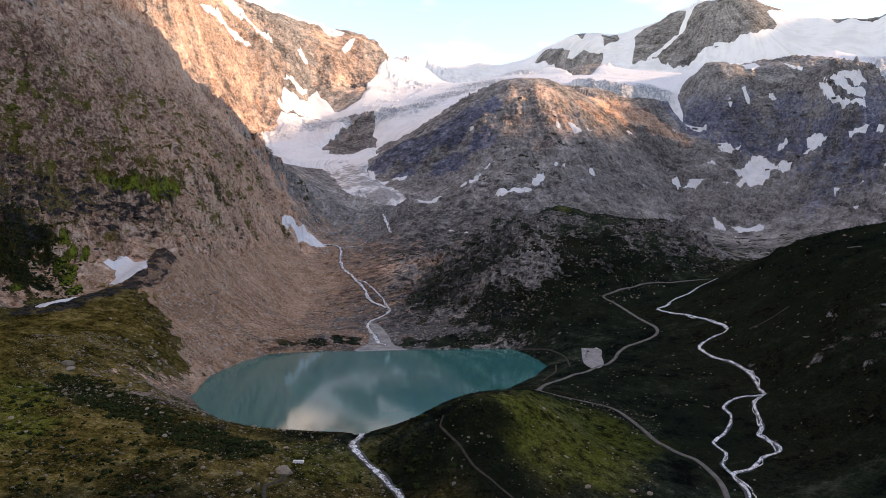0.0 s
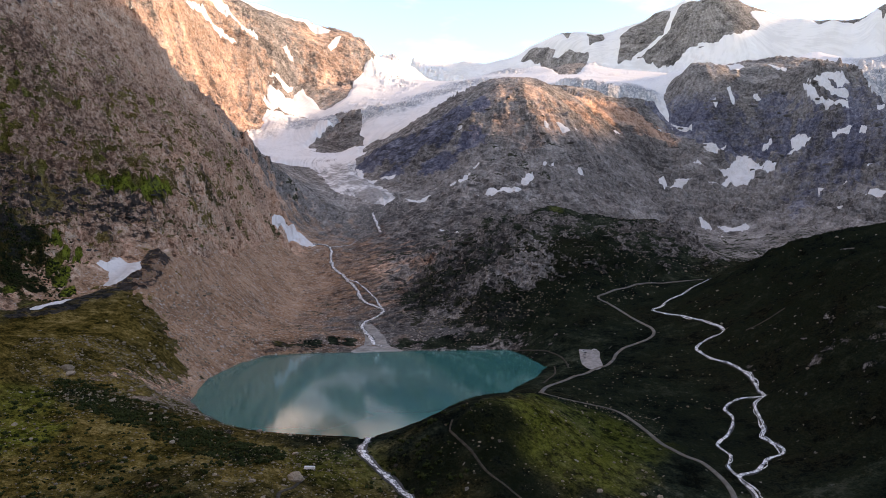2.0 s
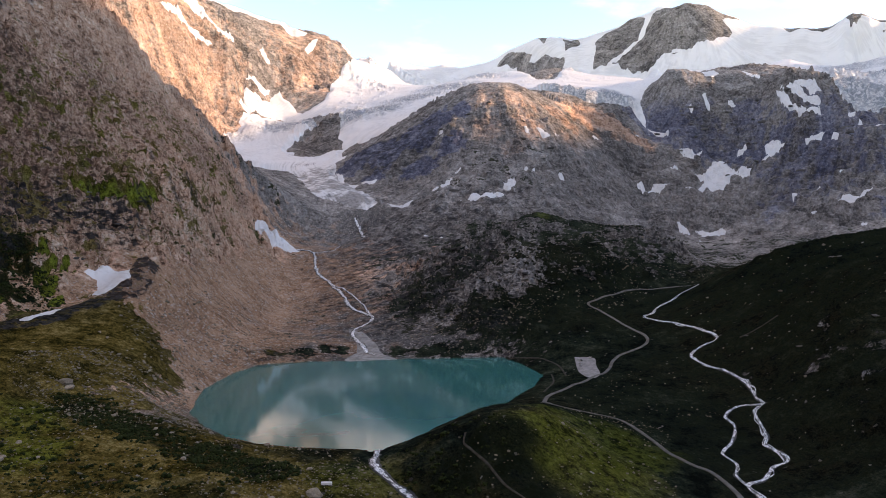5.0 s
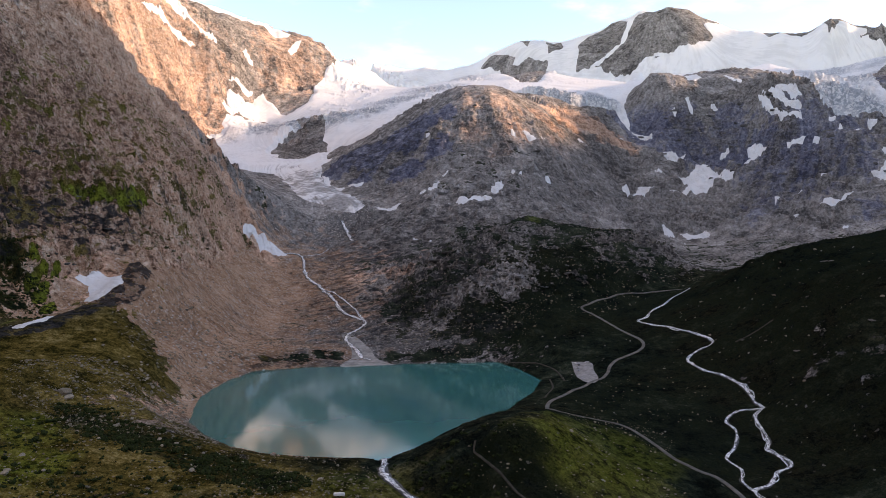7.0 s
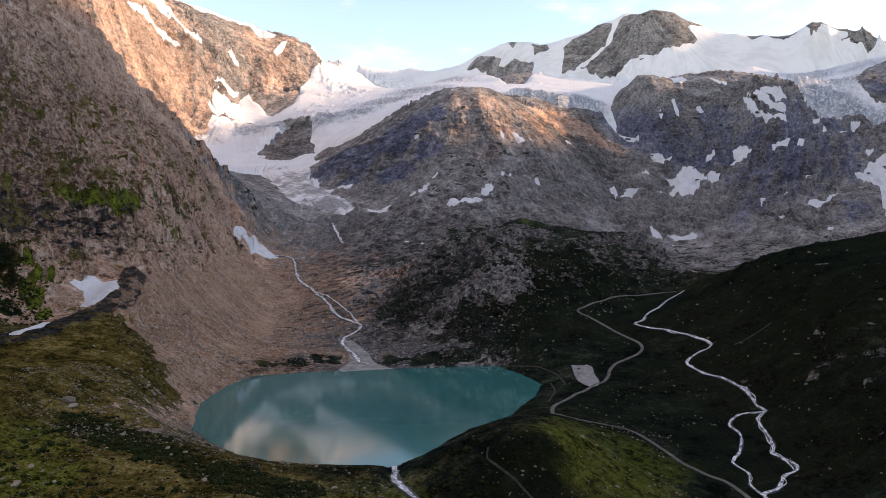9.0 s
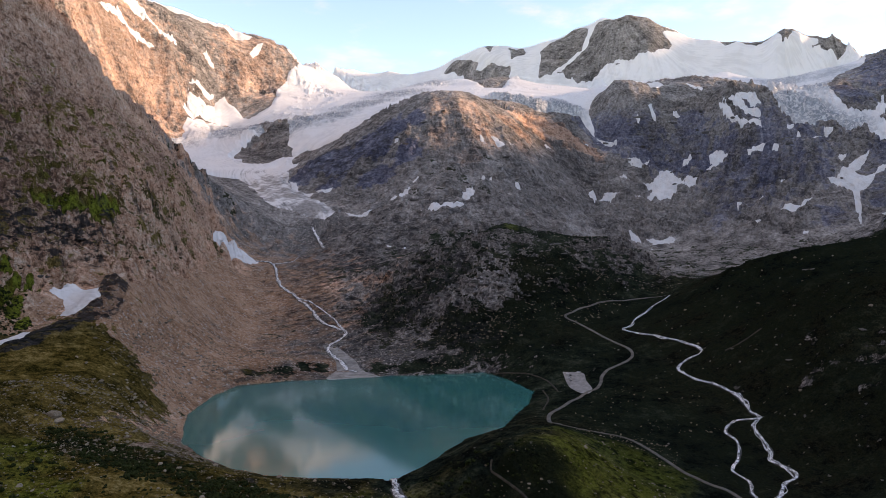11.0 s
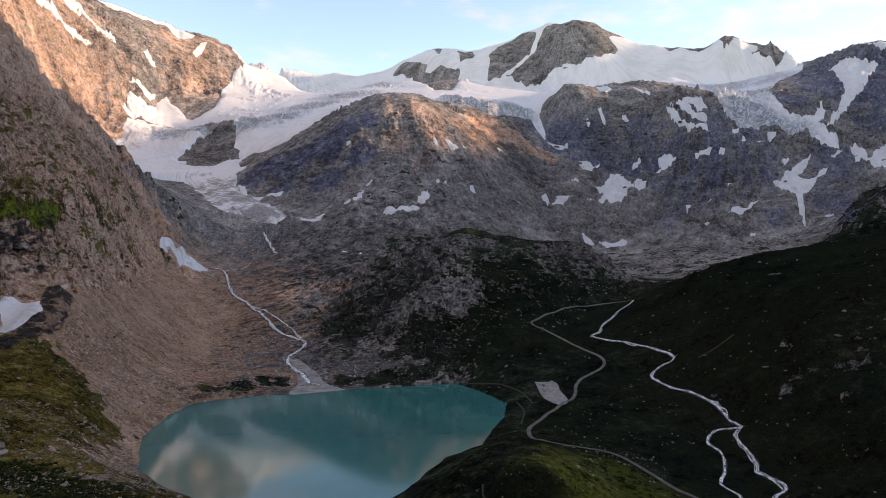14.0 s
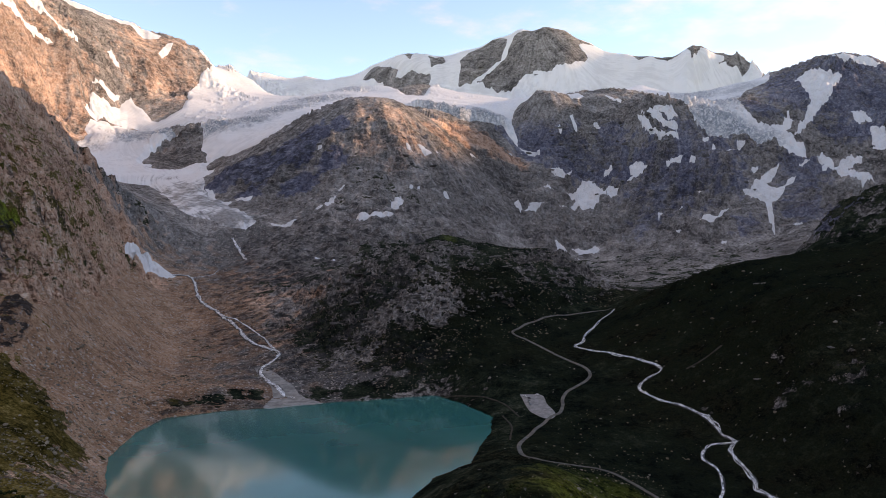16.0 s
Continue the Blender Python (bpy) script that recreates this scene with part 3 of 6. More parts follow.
def blocks(x, y, size, seed, lean=0.0):
    """Broken rock: a height of its own and a leaning top for each irregular block, about 0 to 1, and how near its cleft is, 1 at the cleft."""
    u, v = x / size, y / size
    iu, iv = np.floor(u), np.floor(v)
    d1, d2, own = np.full(u.shape, 9.0), np.full(u.shape, 9.0), np.zeros(u.shape)
    for du in (-1, 0, 1):
        for dv in (-1, 0, 1):
            cu, cv = iu + du, iv + dv
            n1, n2 = lattice(cu, cv, seed), lattice(cu, cv, seed + 1)
            ou, ov = u - cu - n1, v - cv - n2
            d = np.hypot(ou, ov)
            first = d < d1
            d2 = np.where(first, d1, np.minimum(d2, d))
            n3 = lattice(cu, cv, seed + 2)
            top = n3 + lean * (np.cos(n3 * 40) * ou + np.sin(n3 * 40) * ov) if lean else n3
            own = np.where(first, top, own)
            d1 = np.where(first, d, d1)
    return own, np.clip(1 - (d2 - d1) * 4, 0, 1)


def inside(x, y, ring):
    """How far inside a closed outline each place lies, in metres; outside: minus."""
    ring = np.asarray(ring, float)
    best, odd = np.full(np.shape(x), 1e9), np.zeros(np.shape(x), bool)
    for (ax, ay), (bx, by) in zip(ring, np.roll(ring, -1, 0)):
        ex, ey = bx - ax, by - ay
        k = np.clip(((x - ax) * ex + (y - ay) * ey) / (ex * ex + ey * ey + 1e-9), 0, 1)
        best = np.minimum(best, np.hypot(x - ax - k * ex, y - ay - k * ey))
        cross = (ay > y) != (by > y)
        odd ^= cross & (x < ex * (y - ay) / (ey if ey else 1e-9) + ax)
    return np.where(odd, best, -best)


def beside(x, y, line):
    """Distance from an open line of places."""
    best = np.full(np.shape(x), 1e9)
    for (ax, ay), (bx, by) in zip(line[:-1], line[1:]):
        ex, ey = bx - ax, by - ay
        k = np.clip(((x - ax) * ex + (y - ay) * ey) / (ex * ex + ey * ey + 1e-9), 0, 1)
        best = np.minimum(best, np.hypot(x - ax - k * ex, y - ay - k * ey))
    return best


def knots():
    """The landform lines cut into short steps."""
    rows = []
    for name, rough, grass, scree, pts in LINES:
        for a, b in zip(pts, pts[1:] + pts[-1:]):
            n = max(1, int(math.dist(a[:2], b[:2]) / (20 + 0.035 * math.hypot(a[0], a[1]))))
            for k in range(n if a != b else 1):
                f = k / n
                rows.append([a[i] + f * (b[i] - a[i]) for i in range(3)] + [rough, grass, scree])
    return np.array(rows)


KNOTS = knots()
COARSE_A = np.radians(np.concatenate([np.arange(-180, -42, 4.0), np.arange(-42, 66, 0.5), np.arange(66, 184, 4.0)]))
COARSE_R = np.concatenate([np.geomspace(20, 300, 24), np.geomspace(303, 5300, 420)])


def coarse():
    """Heights and ground cover on a fan round the first eye: straight-sided between the lines, so that crests stay sharp."""
    n = len(KNOTS)
    px, py = KNOTS[:, 0], KNOTS[:, 1]
    d = np.hypot(px[:, None] - px, py[:, None] - py)
    a = np.zeros((n + 1, n + 1))
    a[:n, :n], a[:n, n], a[n, :n] = -d - 4.0 * np.eye(n) * -1.0, 1, 1
    w = np.linalg.solve(a, np.concatenate([KNOTS[:, 2], [0]]))
    r, t = np.meshgrid(COARSE_R, COARSE_A, indexing="ij")
    x, y = (r * np.sin(t)).ravel(), (r * np.cos(t)).ravel()
    out = np.empty((4, len(x)))
    for s in range(0, len(x), 8000):
        q = np.hypot(x[s:s + 8000, None] - px, y[s:s + 8000, None] - py)
        out[0, s:s + 8000] = w[n] - q @ w[:n]
        k = 1 / (q + 6) ** 3
        out[1:, s:s + 8000] = ((k @ KNOTS[:, 3:]) / k.sum(1)[:, None]).T
    out = out.reshape(4, len(COARSE_R), len(COARSE_A))

    def soften(v, times):
        for _ in range(times):
            v = np.pad(v, 2, mode="edge")
            v = sum(v[2 + k:v.shape[0] - 2 + k, 2:-2] for k in (-2, -1, 0, 1, 2)) / 5
            v = np.pad(v, 2, mode="edge")
            v = sum(v[2:-2, 2 + k:v.shape[1] - 2 + k] for k in (-2, -1, 0, 1, 2)) / 5
        return v
    # where water would run: places moved up the fall line, so that noise drawn on them makes gullies
    h = soften(out[0], 5)
    hr, ht = np.gradient(h, COARSE_R, axis=0), np.gradient(h, COARSE_A, axis=1) / r
    sx, sy = hr * np.sin(t) + ht * np.cos(t), hr * np.cos(t) - ht * np.sin(t)
    steep = np.hypot(sx, sy) + 1e-6
    far = h / np.maximum(steep, 0.35)
    ux, uy = x.reshape(r.shape) - soften(far * sx / steep, 4), y.reshape(r.shape) - soften(far * sy / steep, 4)
    return np.concatenate([out, ux[None], uy[None], soften(steep, 1)[None]])


FAN = coarse()


def fan(x, y):
    """Base height, roughness, grass and scree at places, from the fan."""
    r, t = np.hypot(x, y), np.arctan2(x, y)
    i = np.clip(np.interp(np.log(np.maximum(r, 1)), np.log(COARSE_R), np.arange(len(COARSE_R))), 0, len(COARSE_R) - 1.001)
    j = np.clip(np.interp(t, COARSE_A, np.arange(len(COARSE_A))), 0, len(COARSE_A) - 1.001)
    i0, j0 = i.astype(int), j.astype(int)
    fi, fj = i - i0, j - j0
    return (FAN[:, i0, j0] * (1 - fi) * (1 - fj) + FAN[:, i0 + 1, j0] * fi * (1 - fj)
            + FAN[:, i0, j0 + 1] * (1 - fi) * fj + FAN[:, i0 + 1, j0 + 1] * fi * fj)


# the lake's shore, counted round from its western tip
SHORE = [(-222, 629), (-236, 726), (-225, 806), (-206, 858), (-154, 871), (-99, 867), (-66, 873), (-18, 874), (44, 874), (82, 876), (97, 829), (110, 758), (87, 699),
         (58, 647), (42, 616), (7, 591), (-14, 562), (-40, 522), (-58, 504), (-87, 511), (-112, 516), (-144, 527), (-171, 547), (-202, 590)]
LAKE_BED = -4.0


def ease(v):
    v = np.clip(v, 0, 1)
    return v * v * (3 - 2 * v)


# skylines keep an even crest: how even, over how many metres, and their line
CRESTS = [(0.92, 90, [(-1170, 3300), (-1054, 3500), (-979, 3620), (-806, 3720), (-647, 3800), (-506, 3840), (-389, 3860)]),
          (0.92, 110, [(-40, 2380), (64, 2420), (131, 2440), (217, 2450), (294, 2451), (373, 2470), (466, 2560)]),
          (0.92, 130, [(933, 2900), (999, 2830), (1061, 2790), (1127, 2793), (1212, 2850), (1252, 2830), (1371, 2850), (1445, 2780), (1477, 2680)]),
          (0.9, 90, [(2459, 3200), (2459, 3050), (2488, 2900), (2552, 2800), (2613, 2750), (2665, 2700), (2665, 2500)])]


def ground(x, y, fine=True):
    """Height, roughness, grass and scree of the ground at places."""
    x, y = np.atleast_1d(np.asarray(x, float)), np.atleast_1d(np.asarray(y, float))
    smooth, rough, grass, scree, ux, uy, tilt = fan(x, y)
    away = np.clip((np.hypot(x, y) - 300) / 2500, 0, 1)
    warp = 18 * fbm(x, y, 90, 2, 41)
    smooth = smooth + rough * (6 + 18 * away) * ridged(x + warp, y - warp, 210, 3, 3)
    h = smooth
    if fine:
        rocky = ease((rough - 0.25) / 0.6) * (0.18 + 0.82 * ease((tilt - 0.16) / 0.3))
        for even, wide, line in CRESTS:
            lx, ly, pad = [p[0] for p in line], [p[1] for p in line], wide * 1.5
            near = (x > min(lx) - pad) & (x < max(lx) + pad) & (y > min(ly) - pad) & (y < max(ly) + pad)
            if near.any():
                rocky[near] *= 1 - even * ease(1.4 - beside(x[near], y[near], line) / wide)
        far = np.round(away)
        h = h + rocky * (6 + 3 * away) * ridged(x + warp, y + warp, 62, 4, 11, 0.6)
        # gullies and ribs down the fall line
        h = h + rocky * (4 + 5 * away) * ridged(ux, uy, 95 + 60 * far, 3, 81, 0.55)
        # great ravines and buttresses on the far walls
        h = h + rocky * 17 * ease(away * 2.2 - 0.6) * (ridged(ux + 2 * warp, uy - warp, 330, 3, 87, 0.5) - 0.1)
        # ledges: tilted steps of rock with flatter shelves between, in two sizes
        for step, much, seed in ((15 + 14 * away, 0.62, 51), (6.0 + 6 * away, 0.35, 57)):
            q = (h + 0.22 * x + 1.2 * step * fbm(x, y, 7 * step, 3, seed)) / step
            part_of = q - np.floor(q)
            h = h + rocky * much * (ease((part_of - 0.3) / 0.4) - part_of) * step
        wx, wy = x + 5 * fbm(x, y, 30, 2, 45), y + 5 * fbm(x, y, 30, 2, 46)
        stony = rocky > 0.003
        # blocks lie flat: drawn out along the slope's contour
        west = (x < -240) & (y < 2500)
        bu, bv = np.where(west, 1.9 * wx, wx) + 0.3 * wy, np.where(west, 0.85, 1.8) * wy
        for size, tall in ((38, 9.0), (17, 5.0), (8, 2.4), (4, 0.9)):
            size = size * (1 + 1.5 * far)
            own, cleft = blocks(bu[stony], bv[stony], size[stony], 300 + int(tall), 0.7)
            h[stony] += (rocky * (1 + 0.45 * far))[stony] * tall * (own - 0.5 - 0.45 * cleft)
        h = h + (0.35 + 2.2 * rough) * ridged(x, y, 19, 3, 61, 0.6) + 1.1 * fbm(x, y, 60, 3, 21)
        # hummocks of turf and rubble on the gentle ground
        h = h + (1 - rocky) * (0.25 + 0.5 * grass) * 1.3 * ridged(x + 0.4 * warp, y, 9, 3, 65, 0.6)
        # rills down the gravel faces
        h = h + np.clip(scree - 0.3, 0, 1) * (1.0 + grass) * 1.5 * ridged(ux, uy, 24, 3, 71)
    for half, cut, line in WAYS.values():
        lx, ly = [p[0] for p in line], [p[1] for p in line]
        near = (x > min(lx) - 30) & (x < max(lx) + 30) & (y > min(ly) - 30) & (y < max(ly) + 30)
        if near.any():
            k = ease((beside(x[near], y[near], line) - half - 0.8) / (half + 5))
            h[near] = h[near] * k + (smooth[near] - cut) * (1 - k)
    for area in (PARKING, DELTA):
        lx, ly = [p[0] for p in area], [p[1] for p in area]
        near = (x > min(lx) - 30) & (x < max(lx) + 30) & (y > min(ly) - 30) & (y < max(ly) + 30)
        if near.any():
            k = ease(-inside(x[near], y[near], area) / 14)
            h[near] = h[near] * k + smooth[near] * (1 - k)
    sh = inside(x, y, SHORE)
    sh = sh + 2.5 * fbm(x, y, 26, 3, 31)
    near = np.clip(1 + sh / 40, 0, 1)          # 1 at the shore, 0 forty metres off
    rim = 0.35 + np.clip(-sh, 0, 40) * 0.06
    h = np.where(sh < 0, np.maximum(h * (1 - near) + np.minimum(h, rim * 3) * near, np.where(sh > -45, rim * 0.5, -60)), np.maximum(-0.12 * sh - 0.1, LAKE_BED))
    return h, rough, grass, scree
# ---- the ground sheet: a fan of rows and columns; the rows lie close where the land faces the camera
AZ = np.radians(np.concatenate([np.arange(-180, -40, 3.0), np.linspace(-40, -33, 24), np.linspace(-32.9, 49, 1330), np.linspace(49.3, 60, 40), np.arange(62, 181, 3.0)]))
AZ[-1] = np.pi
ROW_COUNT = 820


def row_radii():
    """For each column the distances of its rows: even steps of the camera's view angle, few on slopes out of its sight.
    """
    r = np.concatenate([np.linspace(4, 250, 20), np.geomspace(255, 5000, 900)])
    rr, tt = np.meshgrid(r, AZ, indexing="ij")
    h = fan((rr * np.sin(tt)).ravel(), (rr * np.cos(tt)).ravel())[0].reshape(rr.shape)
    h = np.maximum(h, 0)
    weight = np.zeros_like(rr)
    for eye in (140.0, 170.0):
        e = np.arctan2(h - eye, rr)
        top = np.maximum.accumulate(e, axis=0)
        seen = ease(1 - (top - e - 0.004) / 0.03)
        weight = np.maximum(weight, np.abs(np.gradient(e, axis=0)) * (0.06 + seen))
    weight[rr < 290] = 0
    weight = weight / weight.sum(0) + 0.22 * np.gradient(np.log(rr), axis=0) / np.log(5000 / 255) * (rr > 255) + 0.02 * (rr <= 255) / 20
    for k, size in ((0, 9), (1, 41), (1, 31)):
        pad = [(0, 0), (0, 0)]
        pad[k] = (size // 2 + 1, size // 2)
        c = np.cumsum(np.pad(weight, pad, mode="edge"), axis=k)
        weight = (c[size:] - c[:-size] if k == 0 else c[:, size:] - c[:, :-size]) / size
    total = np.cumsum(weight, axis=0)
    total = (total - total[0]) / (total[-1] - total[0])
    at = np.linspace(0, 1, ROW_COUNT)
    return np.stack([np.interp(at, total[:, j], r) for j in range(len(AZ))], 1)


def sheet():
    r, t = row_radii(), np.broadcast_to(AZ, (ROW_COUNT, len(AZ)))
    x, y = r * np.sin(t), r * np.cos(t)
    h, rough, grass, scree = ground(x.ravel(), y.ravel())
    return x, y, h.reshape(x.shape), rough.reshape(x.shape), grass.reshape(x.shape), scree.reshape(x.shape)


GX, GY, GZ, G_ROUGH, G_GRASS, G_SCREE = sheet()


def slope_of(x, y, z):
    p = np.stack([x, y, z], -1)
    n = np.cross(np.gradient(p, axis=1), np.gradient(p, axis=0))
    n /= np.linalg.norm(n, axis=-1, keepdims=True) + 1e-9
    n[n[..., 2] < 0] *= -1
    return n


NORMALS = slope_of(GX, GY, GZ)
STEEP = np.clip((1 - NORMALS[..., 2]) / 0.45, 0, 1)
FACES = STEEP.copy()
for _ in range(2):
    STEEP = sum(np.roll(np.roll(STEEP, a, 0), b, 1) for a in (-2, 0, 2) for b in (-2, 0, 2)) / 9


_u = fan(GX.ravel(), GY.ravel())
FALL = np.stack([_u[4].reshape(GX.shape), _u[5].reshape(GX.shape), GZ * 0.12], -1)


WOBBLE = 0.6 * fbm(GX, GY, 70, 4, 77) + 1.1 * fbm(GX, GY, 24, 4, 78)


def patch_field(places, soft=1.0, squash=1.0):
    """Places (x, y, radius, weight) as one smooth field; squash narrows them across the slope."""
    f = np.zeros_like(GX)
    for px, py, pr, w in places:
        rx, ry = 2.0 * pr / squash, 2.0 * pr * squash ** 0.5
        box = (np.abs(GX - px) < rx) & (np.abs(GY - py) < ry)
        d = np.hypot((GX[box] - px) * squash, (GY[box] - py) / squash ** 0.5) / pr + 0.5 * WOBBLE[box]
        f[box] = np.maximum(f[box], w * np.clip((1.15 - d) / (0.5 * soft), 0, 1))
    return f


def grid_mesh(name, keep, attrs):
    """The faces of the sheet for which keep is true, as a mesh of their own."""
    nr, na = GX.shape
    idx = np.arange(nr * na).reshape(nr, na)
    quad = np.stack([idx[:-1, :-1], idx[:-1, 1:], idx[1:, 1:], idx[1:, :-1]], -1)[keep]
    used, inv = np.unique(quad, return_inverse=True)
    inv = inv.reshape(-1, 4)
    me = bpy.data.meshes.new(name)
    me.vertices.add(len(used))
    me.vertices.foreach_set("co", np.stack([GX, GY, GZ], -1).reshape(-1, 3)[used].astype(np.float32).ravel())
    me.loops.add(inv.size)
    me.loops.foreach_set("vertex_index", inv.astype(np.int32).ravel())
    me.polygons.add(len(inv))
    me.polygons.foreach_set("loop_start", np.arange(0, inv.size, 4, dtype=np.int32))
    me.polygons.foreach_set("use_smooth", np.ones(len(inv), bool))
    me.update(calc_edges=True)
    a = me.attributes.new("fall", "FLOAT_VECTOR", "POINT")
    a.data.foreach_set("vector", FALL.reshape(-1, 3)[used].astype(np.float32).ravel())
    for key, values in attrs.items():
        a = me.attributes.new(key, "FLOAT", "POINT")
        a.data.foreach_set("value", values.reshape(-1)[used].astype(np.float32))
    me.materials.append(GROUND)
    me.normals_split_custom_set_from_vertices(NORMALS.reshape(-1, 3)[used].astype(np.float32))
    return me


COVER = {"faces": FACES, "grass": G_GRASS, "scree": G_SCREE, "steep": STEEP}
# rusty ground: left mountain, its scree, the sunlit ridge and the dome's top
# red on the dome and below the ice cliff also paints in sunlight
COVER["red"] = np.clip(patch_field([(-420, 900, 330, 1), (-450, 1350, 420, 1), (-330, 1150, 190, 0.9), (-270, 950, 140, .9), (-255, 800, 90, .7), (-980, 3100, 560, 0.34), (-500, 3750, 300, 0.3),
                                    (236, 2365, 74, 0.26), (346, 2366, 93, 0.28), (233, 2243, 79, 0.28), (358, 2261, 89, 0.3), (514, 2436, 87, 0.38), (620, 2600, 110, 0.6), (684, 2659, 110, 0.65), (770, 2652, 100, 0.65), (850, 2640, 90, .5), (297, 2138, 67, 0.25), (514, 2302, 73, 0.25), (807, 2573, 84, 0.21), (-300, 700, 150, .9), (-260, 560, 130, .35), (-200, 430, 150, .4), (-330, 560, 80, .6), (-265, 1180, 130, .8), (-295, 1400, 110, .7)], 1.6), 0, 1)
COVER["lush"] = np.maximum(patch_field([(-459, 1004, 11, 0.31), (-430, 843, 9, 1), (-439, 838, 8, 1), (-431, 819, 14, 1), (-420, 810, 15, 1), (-406, 796, 12, 1), (-422, 852, 9, 0.9), (-414, 857, 8, 0.31), (-438, 742, 7, 0.9), (-416, 734, 8, 0.31), (-391, 1388, 12, 0.23), (-377, 1118, 9, 0.27), (-343, 968, 7, 0.27)], 1, 2.2),
    patch_field([(-344, 1065, 8, 0.27), (-328, 1125, 7, 0.23), (-541, 950, 13, 0.27), (-530, 1016, 9, 0.27), (-536, 907, 12, 0.27), (-516, 942, 12, 0.27), (-500, 972, 11, 0.23), (-480, 1252, 10, 0.23), (-498, 1447, 10, 0.20), (-529, 946, 9, 0.23), (-500, 1019, 9, 0.23), (-464, 1063, 8, 0.20), (-434, 1158, 9, 0.20), (-407, 1335, 10, 0.20), (-524, 896, 10, 0.23), (-494, 917, 8, 0.23)], 1, 2.2))
COVER["lush"] = np.maximum(COVER["lush"], patch_field([(214, 1283, 15, .3), (39, 440, 34, .5), (70, 440, 45, .42), (100, 490, 50, .35), (-272, 430, 34, .5), (-289, 488, 30, .4), (-70, 430, 35, .25)]))
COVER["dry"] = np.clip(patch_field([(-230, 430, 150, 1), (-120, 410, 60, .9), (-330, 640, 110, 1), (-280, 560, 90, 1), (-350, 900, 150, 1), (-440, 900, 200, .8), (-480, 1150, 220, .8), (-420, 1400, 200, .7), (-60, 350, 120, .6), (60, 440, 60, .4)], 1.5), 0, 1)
# scrub; the broad patches right of the lake paint in the slopes' shade
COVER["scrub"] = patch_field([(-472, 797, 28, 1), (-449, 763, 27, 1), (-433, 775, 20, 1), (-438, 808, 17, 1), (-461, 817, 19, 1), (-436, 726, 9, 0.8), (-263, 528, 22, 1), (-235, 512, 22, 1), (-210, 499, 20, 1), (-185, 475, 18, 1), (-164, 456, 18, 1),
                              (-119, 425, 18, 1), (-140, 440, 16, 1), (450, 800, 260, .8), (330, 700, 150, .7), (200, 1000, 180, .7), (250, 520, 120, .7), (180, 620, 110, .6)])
# dark cliffs and valley head; the dome face's shade is painted in too
COVER["dark"] = patch_field([(-485, 826, 33, 0.83), (-472, 888, 35, 0.90), (-443, 920, 31, 0.90), (-417, 958, 29, 0.90), (-396, 991, 27, 0.83), (-469, 908, 20, 0.75), (-505, 862, 13, 0.60), (-397, 1057, 16, 0.60), (-386, 949, 12, 0.75), (-417, 917, 14, 0.60), (-515, 867, 14, 0.60), (-414, 1127, 12, 0.45), (-377, 1219, 14, 0.60), (-387, 1150, 12, 0.45), (-351, 1241, 16, 0.45),
    (-60, 1500, 200, .5), (0, 1750, 160, .45), (-100, 1250, 120, .5), (60, 1400, 160, .5), (200, 1800, 180, .4), (-120, 880, 40, .4), (-190, 868, 40, .5), (-20, 1050, 110, .5), (30, 1200, 120, .5), (60, 960, 60, .4), (-40, 2290, 150, .4)])
COVER["red"] = np.clip(COVER["red"] * 1.5, 0, 1)
COVER["coarse"] = ease((np.hypot(GX, GY) - 900) / 1500)
# where the blue shade is painted: dome's left face, crag and right peak
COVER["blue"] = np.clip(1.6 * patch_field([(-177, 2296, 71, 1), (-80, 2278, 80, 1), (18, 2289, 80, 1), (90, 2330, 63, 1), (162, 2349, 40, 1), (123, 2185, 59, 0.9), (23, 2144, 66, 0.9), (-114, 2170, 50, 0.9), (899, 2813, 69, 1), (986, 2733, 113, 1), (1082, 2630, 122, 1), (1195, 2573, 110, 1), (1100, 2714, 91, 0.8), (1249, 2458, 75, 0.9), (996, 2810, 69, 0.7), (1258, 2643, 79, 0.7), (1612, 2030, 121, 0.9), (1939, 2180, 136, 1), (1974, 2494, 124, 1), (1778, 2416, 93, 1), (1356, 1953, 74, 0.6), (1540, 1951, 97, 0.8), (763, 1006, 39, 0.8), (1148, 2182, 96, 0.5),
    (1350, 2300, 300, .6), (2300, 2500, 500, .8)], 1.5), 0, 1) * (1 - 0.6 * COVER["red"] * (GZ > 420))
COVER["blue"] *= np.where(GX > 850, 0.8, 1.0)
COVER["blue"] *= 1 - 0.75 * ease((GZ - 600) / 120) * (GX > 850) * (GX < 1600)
# shade in the trough behind the moraine crest, painted as a black band
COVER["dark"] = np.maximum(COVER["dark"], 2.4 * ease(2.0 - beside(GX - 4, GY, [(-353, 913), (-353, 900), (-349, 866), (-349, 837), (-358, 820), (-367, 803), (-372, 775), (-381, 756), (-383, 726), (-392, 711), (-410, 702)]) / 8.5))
COVER["pale"] = patch_field([(121, 1065, 50, 0.36), (72, 1081, 40, 0.36), (12, 1009, 40, 0.36), (-24, 1282, 90, 0.30), (-67, 1338, 110, 0.30), (190, 1100, 50, 0.24), (350, 720, 40, 0.18), (386, 669, 11, 0.48), (397, 660, 8, 0.48), (346, 637, 9, 0.36), (317, 580, 13, 0.48), (329, 562, 14, 0.54), (305, 584, 11, 0.42), (312, 528, 12, 0.48), (326, 669, 8, 0.30), (353, 577, 12, 0.42), (292, 524, 8, 0.36), (290, 495, 8, 0.36), (-180, 1900, 130, 0.48)])
